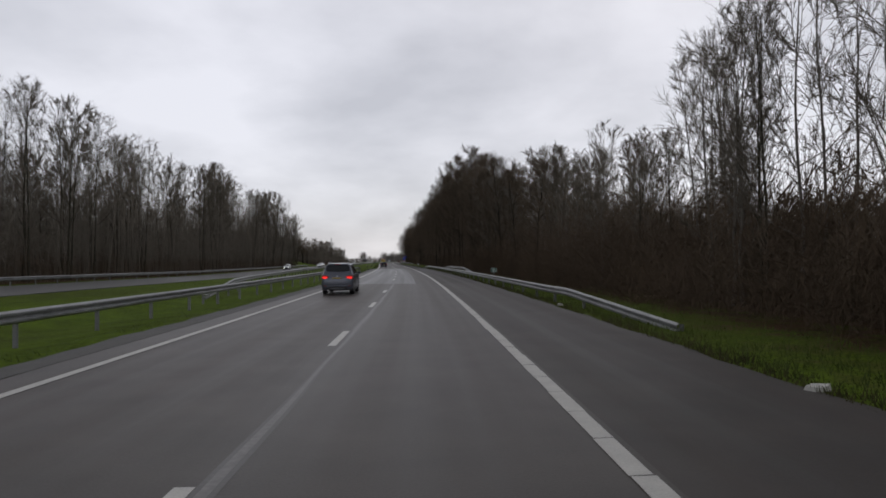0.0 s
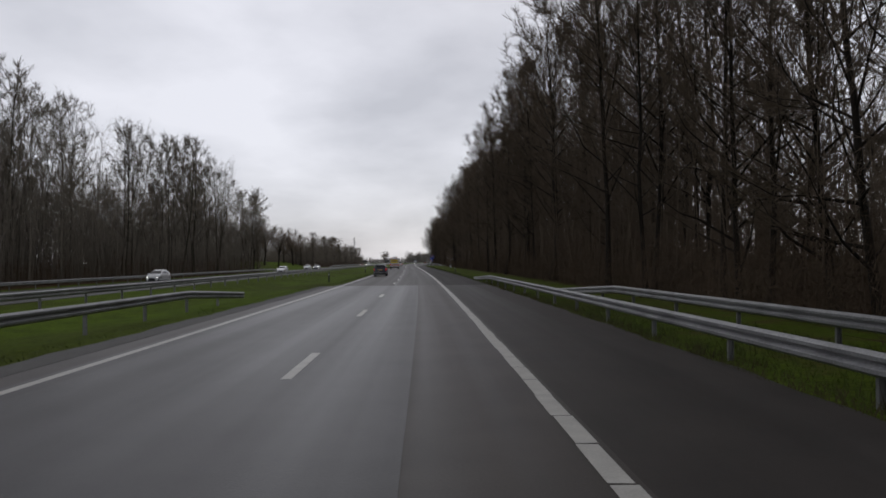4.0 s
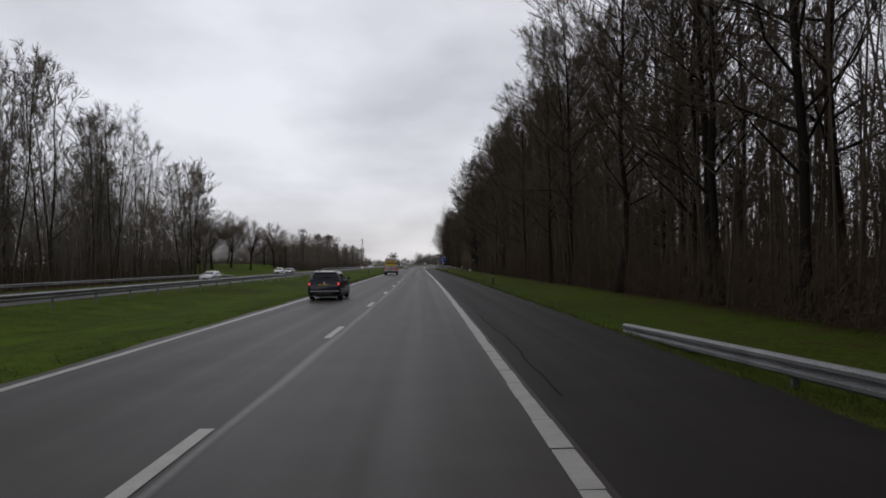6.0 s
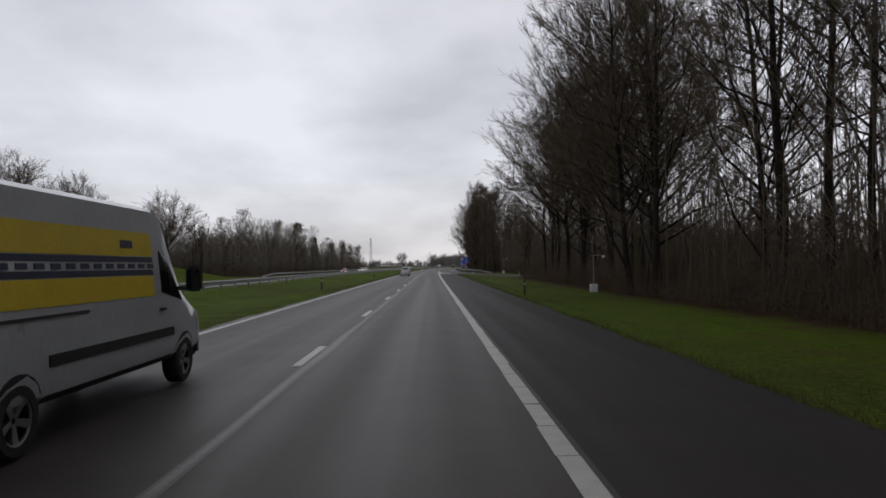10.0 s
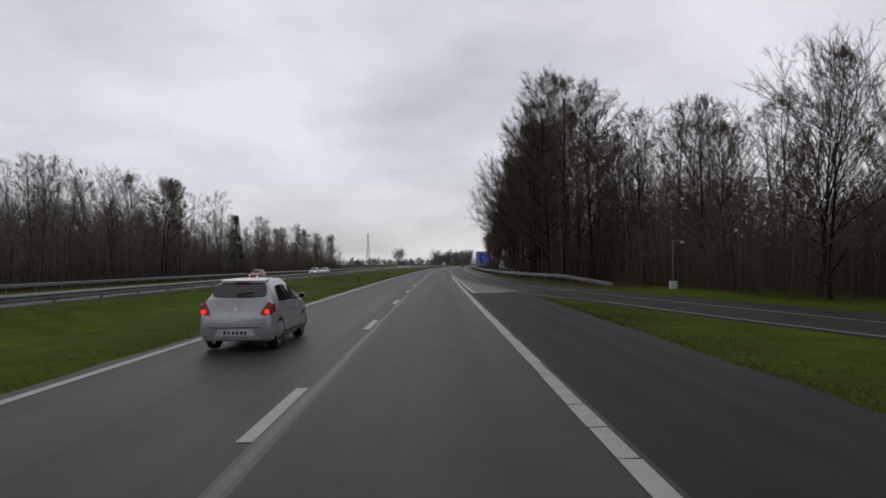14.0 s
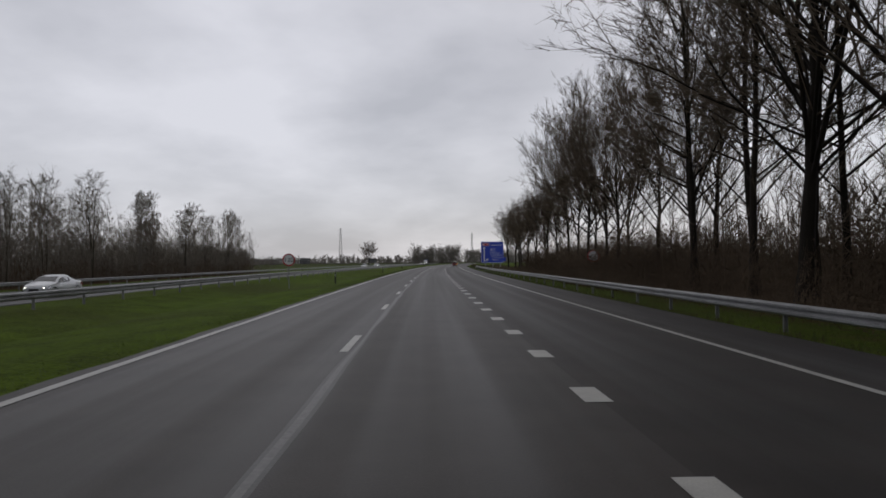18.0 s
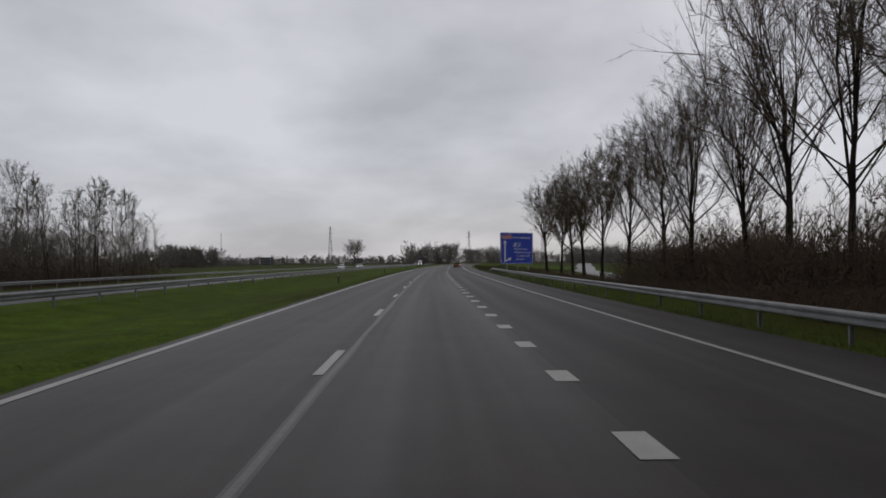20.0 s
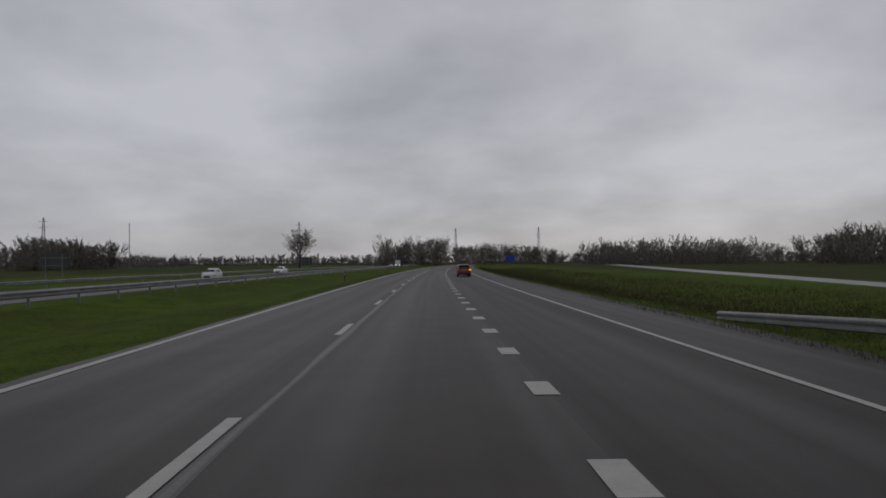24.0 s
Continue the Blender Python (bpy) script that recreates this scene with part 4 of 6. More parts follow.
# ---- vehicles ----
CAR = {
    "glass": plain("dark_car_glass", (0.012, 0.014, 0.016), 0.06, spec=0.6),
    "tyre": mat("tyre_rubber", (0.02, 0.02, 0.02), 0.8, vary=0.3, scale=8, fine=50, bump=0.2, dist=0.004),
    "alloy": mat("alloy_rim", (0.32, 0.33, 0.34), 0.35, 0.8, vary=0.2, scale=6, fine=40, bump=0),
    "dull": mat("dull_skid_metal", (0.1, 0.1, 0.105), 0.5, 0.4, vary=0.2, scale=6, fine=40, bump=0),
    "trim": mat("black_plastic_trim", (0.018, 0.018, 0.018), 0.6, vary=0.3, scale=5, fine=60, bump=0.05, dist=0.003),
    "red_lit": plain("lit_tail_lamp", (0.35, 0.004, 0.003), 0.25, emit=((1.0, 0.02, 0.012), 1.5)),
    "red": plain("tail_lamp", (0.30, 0.008, 0.008), 0.15, coat=0.5),
    "amber": plain("lit_indicator", (0.9, 0.35, 0.03), 0.2, emit=((1.0, 0.42, 0.03), 3.0)),
    "head": plain("lit_headlamp", (0.8, 0.8, 0.78), 0.1, emit=((1.0, 0.95, 0.82), 5.0)),
    "plate": mat("yellow_plate", (0.62, 0.42, 0.02), 0.4, vary=0.12, scale=8, fine=60, bump=0),
    "white_plate": mat("white_plate", (0.6, 0.6, 0.6), 0.4, vary=0.12, scale=8, fine=60, bump=0),
    "ink": plain("dark_marking", (0.02, 0.02, 0.022), 0.5),
    "chrome": plain("bright_trim", (0.6, 0.6, 0.62), 0.2, 1.0),
}


def paint(name, color, metal=0.3):
    m = mat(name, color, 0.32, metal, vary=0.14, scale=1.3, fine=14, bump=0, spec=0.5)
    m.node_tree.nodes["Principled BSDF"].inputs["Coat Weight"].default_value = 0.5
    return m


def shaped(name, bm, material, parent, label="", smooth=40):
    ob = part(name, bm, material, parent, label)
    me = ob.data
    me.polygons.foreach_set("use_smooth", [True] * len(me.polygons))
    me.set_sharp_from_angle(angle=radians(smooth))
    return ob


def wheel(parent, x, y, r, w, side):
    """Tyre with a rounded tread, and a five-spoke rim in it."""
    hub = Matrix.Translation((x, y, r)) @ pose(0, 0, 0, 0, 90 * side, 0)
    seg = 24
    prof = [(r * 0.66, -w / 2), (r * 0.9, -w / 2), (r * 0.98, -w * 0.4), (r, -w * 0.2), (r, w * 0.2), (r * 0.98, w * 0.4), (r * 0.9, w / 2), (r * 0.66, w / 2)]
    rings = [[hub @ Vector((a * math.cos(q), a * math.sin(q), h)) for a, h in prof] for q in [2 * math.pi * i / seg for i in range(seg + 1)]]
    tyre = shaped("wheel", loft(rings, False), CAR["tyre"], parent)
    bm = disc(r * 0.66, 0.03, 20, hub @ Matrix.Translation((0, 0, -w * 0.1)))
    part("wheel_well", bm, CAR["trim"], tyre)
    bm = bmesh.new()
    for i in range(5):
        m = hub @ pose(0, 0, 0, 0, 0, 72 * i)
        sp = [m @ Vector(p) for p in ((0.03, -0.03, w * 0.3), (0.03, 0.03, w * 0.3), (r * 0.64, 0.045, w * 0.42), (r * 0.64, -0.045, w * 0.42))]
        lo = [p - (hub.to_3x3() @ Vector((0, 0, 0.04))) for p in sp]
        v = [bm.verts.new(p) for p in sp + lo]
        for f in ((0, 1, 2, 3), (7, 6, 5, 4), (0, 4, 5, 1), (1, 5, 6, 2), (2, 6, 7, 3), (3, 7, 4, 0)):
            bm.faces.new([v[k] for k in f])
    ringp = [(r * 0.6, w * 0.36), (r * 0.67, w * 0.36), (r * 0.67, w * 0.46), (r * 0.6, w * 0.42)]
    rv = [[bm.verts.new(hub @ Vector((a * math.cos(q), a * math.sin(q), h))) for a, h in ringp] for q in [2 * math.pi * i / seg for i in range(seg)]]
    for i in range(seg):
        for j in range(4):
            bm.faces.new((rv[i][j], rv[i][(j + 1) % 4], rv[(i + 1) % seg][(j + 1) % 4], rv[(i + 1) % seg][j]))
    bmesh.ops.recalc_face_normals(bm, faces=bm.faces)
    part("rim", bm, CAR["alloy"], tyre, "light alloy rim")
    return tyre


def slab(points, thick, out):
    """A thin plate through the points, thick along the direction out."""
    bm = bmesh.new()
    o = Vector(out).normalized()
    a = [bm.verts.new(Vector(p) + o * thick) for p in points]
    b = [bm.verts.new(Vector(p) - o * 0.02) for p in points]
    bm.faces.new(a)
    bm.faces.new(list(reversed(b)))
    n = len(points)
    for i in range(n):
        bm.faces.new((a[i], b[i], b[(i + 1) % n], a[(i + 1) % n]))
    bmesh.ops.recalc_face_normals(bm, faces=bm.faces)
    return bm


class Shell:
    """A vehicle's skin: stations (y from the rear bumper, half width, underside, belt, roof, half width of the roof)."""

    def __init__(self, stations):
        self.st = np.array(stations, dtype=float)

    def row(self, y):
        return [float(np.interp(y, self.st[:, 0], self.st[:, c])) for c in range(1, 6)]

    def ring(self, y):
        w, zb, zs, zt, wr = self.row(y)
        half = [(w * 0.86, zb), (w * 0.97, zb + 0.1), (w, zb + 0.3 * (zs - zb)), (w * 0.995, zb + 0.62 * (zs - zb)), (w * 0.965, zs), (wr + 0.02, zt - 0.07 * min(1, (zt - zs) * 3)), (wr * 0.86, zt), (wr * 0.4, zt + 0.015)]
        return [Vector((x, y, z)) for x, z in half] + [Vector((-x, y, z)) for x, z in reversed(half)]

    def skin(self):
        ys = sorted({*self.st[:, 0], *np.linspace(self.st[0, 0], self.st[-1, 0], 34)})
        return loft([self.ring(y) for y in ys])

    def side(self, y, f, sgn, out=0.0):
        w, zb, zs, zt, wr = self.row(y)
        x0, z0, x1, z1 = w * 0.965, zs, wr + 0.02, zt - 0.07 * min(1, (zt - zs) * 3)
        return Vector((sgn * (x0 + (x1 - x0) * f + out), y, z0 + (z1 - z0) * f))

    def flank(self, y, z, sgn):
        w, zb, zs, zt, wr = self.row(y)
        x = np.interp(z, [zb, zb + 0.1, zb + 0.3 * (zs - zb), zb + 0.62 * (zs - zb), zs], [w * 0.86, w * 0.97, w, w * 0.995, w * 0.965])
        return Vector((sgn * float(x), y, z))


def plate_on(veh, y, z, material, wide=0.52, high=0.11):
    p = part("number_plate", box(-wide / 2, wide / 2, y - 0.02, y, z - high / 2, z + high / 2), CAR[material], veh, "yellow number plate" if material == "plate" else "pale number plate")
    for k in range(6):
        x = -wide * 0.42 + k * wide * 0.145 + (0.02 if k > 1 else 0) + (0.02 if k > 3 else 0)
        part("plate_mark", box(x, x + wide * 0.09, y - 0.024, y - 0.018, z - high * 0.3, z + high * 0.3), CAR["ink"], p)


def car(name, place, turn, color, kind, label, group="", lit=True, indicator=0, lamps_front=False, plate="plate", rails=False):
    """A passenger car whose rear bumper stands at the place; turn 0 drives along +y. kind: its size and rear shape."""
    L, hw, H, slope, hood = {"suv": (4.65, 0.865, 1.66, 0.42, 1.05), "estate": (4.55, 0.835, 1.42, 0.42, 0.98), "hatch": (3.98, 0.775, 1.47, 0.52, 0.98), "saloon": (4.5, 0.88, 1.44, 1.0, 0.96)}[kind]
    belt = {"suv": 1.05, "estate": 0.94, "hatch": 0.95, "saloon": 0.95}[kind]
    g = 0.2 if kind == "suv" else 0.165
    tw = 0.68 if kind == "hatch" else 0.72
    rear = [(0.0, hw * 0.84, g + 0.18, belt - 0.28, belt - 0.24, hw * 0.76), (0.05, hw * 0.93, g + 0.08, belt - 0.2, belt - 0.12, hw * 0.82), (0.16, hw * 0.97, g + 0.04, belt - 0.02, belt + 0.06, hw * 0.84)]
    if kind == "saloon":
        rear += [(0.75, hw, g, belt, belt + 0.08, hw * 0.82)]
    rear += [(0.16 + slope if kind != "saloon" else 1.5, hw * 0.99, g, belt, H - 0.05, hw * (tw - 0.01))]
    body = rear + [(L * 0.3 if kind != "saloon" else L * 0.42, hw, g, belt, H, hw * tw), (L * 0.48, hw, g, belt - 0.01, H, hw * tw), (L * 0.6, hw, g, belt - 0.02, H - 0.1, hw * (tw - 0.02)),
                   (L * 0.76, hw, g, belt - 0.03, belt + 0.05, hw * 0.84), (L * 0.9, hw * 0.97, g, belt - 0.14, belt - 0.09, hw * 0.8), (L * 0.97, hw * 0.88, g + 0.03, belt - 0.26, belt - 0.21, hw * 0.72),
                   (L, hw * 0.7, g + 0.12, belt - 0.4, belt - 0.36, hw * 0.6)]
    sh = Shell(body)
    v = thing(name, place, turn, label, "car", group)
    shaped("body", sh.skin(), color, v, smooth=32)
    r = {"suv": 0.36, "estate": 0.32, "hatch": 0.3, "saloon": 0.31}[kind]
    ya, yb = L * 0.175, L * 0.805
    for sgn in (1, -1):
        for y in (ya, yb):
            w = sh.row(y)[0]
            arc = [Vector((0, (r + 0.07) * math.cos(q), r + (r + 0.07) * math.sin(q))) for q in np.linspace(-0.35, math.pi + 0.35, 15)]
            pts = [sh.flank(y + p.y, max(g + 0.02, p.z), sgn) for p in arc]
            part("wheel_arch", slab(pts if sgn > 0 else pts[::-1], 0.006, (sgn, 0, 0)), CAR["trim"], v)
            wheel(v, sgn * (w - 0.135), y, r, 0.22, sgn)
        # side windows: rear quarter, rear door and front door
        y0 = 0.16 + slope + 0.12 if kind != "saloon" else 1.55
        cuts = [y0 - (0.25 if kind in ("suv", "estate") else 0.1), L * 0.36, L * 0.52, L * 0.70]
        for i in range(3):
            a, b = cuts[i] + 0.04, cuts[i + 1] - 0.02
            if b - a < 0.15:
                continue
            if i == 2:
                poly = [sh.side(a, 0.08, sgn), sh.side(b, 0.08, sgn), sh.side(b - 0.12, 0.5, sgn), sh.side(L * 0.605, 0.82, sgn), sh.side(a, 0.86, sgn)]
            else:
                poly = [sh.side(a, 0.1, sgn), sh.side(b, 0.08, sgn), sh.side(b, 0.86, sgn), sh.side(a + (0.2 if i == 0 else 0), 0.84, sgn)]
            part("side_window", slab(poly, 0.008, (sgn, 0, 0.3)), CAR["glass"], v)
        if kind in ("suv", "estate"):
            poly = [sh.side(y, 0.02, sgn) for y in np.linspace(cuts[0], L * 0.7, 6)] + [sh.side(y, 0.07, sgn) for y in np.linspace(L * 0.7, cuts[0], 6)]
            part("window_line", slab(poly, 0.014, (sgn, 0, 0.2)), CAR["chrome"], v, "bright window line")
            poly = [sh.side(cuts[0], 0.05, sgn), sh.side(cuts[0] + 0.04, 0.05, sgn), sh.side(cuts[0] + 0.24, 0.88, sgn), sh.side(cuts[0] + 0.2, 0.88, sgn)]
            part("window_line", slab(poly, 0.014, (sgn, 0, 0.2)), CAR["chrome"], v, "bright window line")
        part("door_handle", box(*sorted((sgn * (hw * 0.97), sgn * (hw + 0.025))), L * 0.40, L * 0.445, belt - 0.14, belt - 0.11, 0.008), color, v)
        part("door_handle", box(*sorted((sgn * (hw * 0.97), sgn * (hw + 0.025))), L * 0.56, L * 0.605, belt - 0.15, belt - 0.12, 0.008), color, v)
        part("side_sill", slab([sh.flank(y, z, sgn) for y, z in ((ya + r + 0.1, g + 0.06), (yb - r - 0.1, g + 0.06), (yb - r - 0.1, g + 0.17), (ya + r + 0.1, g + 0.17))], 0.012, (sgn, 0, 0)), CAR["trim"], v)
        mirror = shaped("wing_mirror", box(*sorted((sgn * (hw * 0.93), sgn * (hw + 0.13))), L * 0.675, L * 0.715, belt, belt + 0.15, 0.03, 2), color, v)
        part("mirror_glass", box(*sorted((sgn * (hw * 0.99), sgn * (hw + 0.115))), L * 0.675 - 0.006, L * 0.675, belt + 0.025, belt + 0.125), CAR["glass"], mirror)
        # tail lamp, wrapped round the corner
        zl0, zl1 = (belt - 0.22, belt - 0.02) if kind != "hatch" else (belt - 0.2, belt + 0.05)
        rearface = lambda x, z: Vector((x, float(np.interp(z, [belt - 0.24, belt - 0.12, belt + 0.06], [0.01, 0.05, 0.16])) - 0.012, z))
        li = {"suv": 0.5, "estate": 0.74, "hatch": 0.68, "saloon": 0.6}[kind]
        poly = [rearface(sgn * hw * (li + 0.05), zl0 + 0.04), rearface(sgn * hw * 0.92, zl0), rearface(sgn * hw * 0.92, zl1), rearface(sgn * hw * li, zl1 - 0.03)]
        if kind == "hatch":
            poly = [rearface(sgn * hw * a, zl0 + b) for a, b in ((0.66, 0.0), (0.8, 0.0), (0.9, 0.05), (0.93, 0.13), (0.9, 0.24), (0.85, 0.27), (0.77, 0.18), (0.68, 0.08))]
        elif kind == "suv":
            poly = [rearface(sgn * hw * a, zl0 + b) for a, b in ((0.5, 0.09), (0.62, 0.04), (0.8, 0.0), (0.91, 0.03), (0.93, 0.12), (0.9, 0.19), (0.75, 0.2), (0.6, 0.16), (0.5, 0.14))]
        lamp = part("tail_lamp", slab(poly, 0.03, (0, -1, 0)), CAR["red"], v)
        if lit:
            poly = [rearface(sgn * hw * (li + 0.1), zl0 + 0.06), rearface(sgn * hw * 0.8, zl0 + 0.025), rearface(sgn * hw * 0.89, zl0 + 0.05), rearface(sgn * hw * 0.89, zl0 + 0.1), rearface(sgn * hw * 0.8, zl0 + 0.115), rearface(sgn * hw * (li + 0.1), zl0 + 0.1)]
            part("lamp_glow", slab(poly, 0.038, (0, -1, 0)), CAR["red_lit"], lamp, "glowing red lens")
        if kind == "estate":
            poly = [rearface(sgn * hw * (li + 0.04), zl1 - 0.1), rearface(sgn * hw * 0.9, zl1 - 0.1), rearface(sgn * hw * 0.9, zl1 - 0.05), rearface(sgn * hw * (li + 0.04), zl1 - 0.05)]
            part("reversing_lens", slab(poly, 0.036, (0, -1, 0)), CAR["chrome"], lamp, "clear reversing lens")
        poly = [sh.flank(0.06, zl0, sgn), sh.flank(0.34, zl0 + 0.05, sgn), sh.flank(0.26, zl1 - 0.02, sgn), sh.flank(0.1, zl1 - 0.03, sgn)]
        part("lamp_side", slab(poly, 0.02, (sgn, 0, 0)), CAR["red"], lamp)
        if indicator * sgn > 0:
            part("indicator", slab([rearface(sgn * hw * 0.7, zl0 + 0.05), rearface(sgn * hw * 0.92, zl0 + 0.05), rearface(sgn * hw * 0.92, zl0 + 0.13), rearface(sgn * hw * 0.7, zl0 + 0.13)], 0.045, (0, -1, 0)), CAR["amber"], lamp, "lit amber indicator")
        # headlamp
        poly = [sh.flank(L * 0.965, belt - 0.42, sgn), sh.flank(L * 0.9, belt - 0.36, sgn), sh.flank(L * 0.9, belt - 0.24, sgn), sh.flank(L * 0.955, belt - 0.3, sgn)]
        hl = part("headlamp", slab(poly, 0.012, (sgn, 0.4, 0)), CAR["chrome"], v)
        part("lamp_bulb", disc(0.075, 0.05, 12, Matrix.Translation((sgn * hw * 0.66, L * 0.985, belt - 0.36)) @ pose(0, 0, 0, 90, 0, 0)), CAR["head"] if lamps_front else CAR["chrome"], hl, "burning headlamp" if lamps_front else "")
        if rails:
            rail = [[Vector((sgn * (hw * 0.6) + dx, y, sh.row(y)[3] + dz)) for dx, dz in ((-0.018, 0.02), (0.018, 0.02), (0.018, 0.055), (-0.018, 0.055))] for y in np.linspace(slope + 0.3, L * 0.56, 8)]
            part("roof_rail", loft(rail), CAR["chrome"], v, "bright roof rail")
    # rear window on the tailgate, windscreen, lower trims
    if kind == "saloon":
        ra, rb = 0.8, 1.45
    else:
        ra, rb = 0.2, 0.16 + slope - 0.03
    rw = []
    for f, wf in ((0.14, 0.98), (0.93, 0.97)):
        y = ra + (rb - ra) * f
        row = sh.row(y)
        rw.append((y, row[4] * wf * 0.96, row[3] + 0.008))
    edge = [(0.0, -0.05), (0.45, -0.035), (0.8, 0.02), (0.93, 0.1), (0.985, 0.26), (1.0, 0.55), (0.97, 0.84), (0.9, 0.95), (0.76, 1.0)]
    edge = edge + [(-a, b) for a, b in reversed(edge[1:])]
    mixed = lambda k, b: rw[0][k] + (rw[1][k] - rw[0][k]) * b
    poly = [(a * mixed(1, b), mixed(0, b), mixed(2, b)) for a, b in edge]
    out = (0, -(rw[1][2] - rw[0][2]), rw[1][0] - rw[0][0])
    part("rear_window", slab(poly, 0.014, out), CAR["glass"], v)
    mid = Vector(poly[0]) + Vector(out).normalized() * 0.03
    part("rear_wiper", slab([mid + Vector((-0.02, 0.02, 0.03)), mid + Vector((0.3, 0.05, 0.08)), mid + Vector((0.3, 0.06, 0.1)), mid + Vector((-0.02, 0.03, 0.06))], 0.01, out), CAR["trim"], v)
    y0, y1 = L * 0.61, L * 0.75
    poly = [(-sh.row(y1)[4] * 0.98, y1, sh.row(y1)[3] + 0.01), (sh.row(y1)[4] * 0.98, y1, sh.row(y1)[3] + 0.01), (sh.row(y0)[4] * 0.95, y0, sh.row(y0)[3] + 0.01), (-sh.row(y0)[4] * 0.95, y0, sh.row(y0)[3] + 0.01)]
    part("windscreen", slab(poly, 0.012, (0, 0.6, 0.5)), CAR["glass"], v)
    if kind != "saloon":
        part("roof_spoiler", slab([(-hw * 0.6, rb - 0.06, H - 0.06), (hw * 0.6, rb - 0.06, H - 0.06), (hw * 0.64, rb + 0.14, H - 0.035), (-hw * 0.64, rb + 0.14, H - 0.035)], 0.03, (0, 0, 1)), color, v)
        part("brake_light", box(-0.16, 0.16, rb - 0.075, rb - 0.05, H - 0.07, H - 0.048), CAR["red"], v)
    part("rear_bumper", shaped_bumper(hw, g, L, True), CAR["trim"] if kind != "hatch" else color, v)
    part("front_bumper", shaped_bumper(hw, g, L, False), CAR["trim"], v)
    if kind == "estate":
        part("bumper_strip", box(-hw * 0.86, hw * 0.86, -0.045, -0.02, g + 0.28, g + 0.31), CAR["chrome"], v, "bright bumper strip")
    part("round_badge", disc(0.034, 0.02, 14, Matrix.Translation((0, 0.045, belt - 0.08)) @ pose(0, 0, 0, 70, 0, 0)), CAR["chrome"], v)
    plate_on(v, 0.028 if kind != "hatch" else -0.03, belt - 0.2 if kind != "hatch" else g + 0.23, plate)
    if kind in ("suv", "hatch"):
        part("tailgate_gap", box(-hw * 0.7, hw * 0.7, -0.028, 0.05, g + 0.325, g + 0.338), CAR["trim"], v)
    if kind == "suv":
        part("skid_plate", box(-0.42, 0.42, -0.045, 0.06, g + 0.08, g + 0.17, 0.02), CAR["dull"], v, "silver skid plate")
        part("bumper_panel", box(-hw * 0.78, hw * 0.78, -0.04, 0.05, g + 0.22, g + 0.31, 0.02), color, v)
        for sgn in (1, -1):
            part("bumper_reflector", box(*sorted((sgn * hw * 0.66, sgn * hw * 0.8)), -0.048, 0, g + 0.25, g + 0.28), CAR["red"], v)
    part("radiator_grille", box(-0.32, 0.32, L - 0.02, L + 0.012, belt - 0.48, belt - 0.38, 0.01), CAR["trim"], v)
    part("exhaust", disc(0.035, 0.14, 10, Matrix.Translation((-hw * 0.55, 0.06, g + 0.05)) @ pose(0, 0, 0, 90, 0, 0)), CAR["chrome"], v)
    return v


def shaped_bumper(hw, g, L, back):
    """A rounded bar across the car's end."""
    ring = lambda x, y: [Vector((x, y + a, g + b)) for a, b in ((-0.05, 0.08), (-0.07, 0.16), (-0.06, 0.3), (0.05, 0.33), (0.1, 0.06))]
    xs = np.linspace(-1, 1, 11)
    rings = []
    for q in xs:
        bow = 0.16 * abs(q) ** 3
        r = ring(q * hw * 0.93, 0.04 + bow)
        if not back:
            r = [Vector((p.x, L - p.y, p.z)) for p in r]
        rings.append(r)
    return loft(rings)


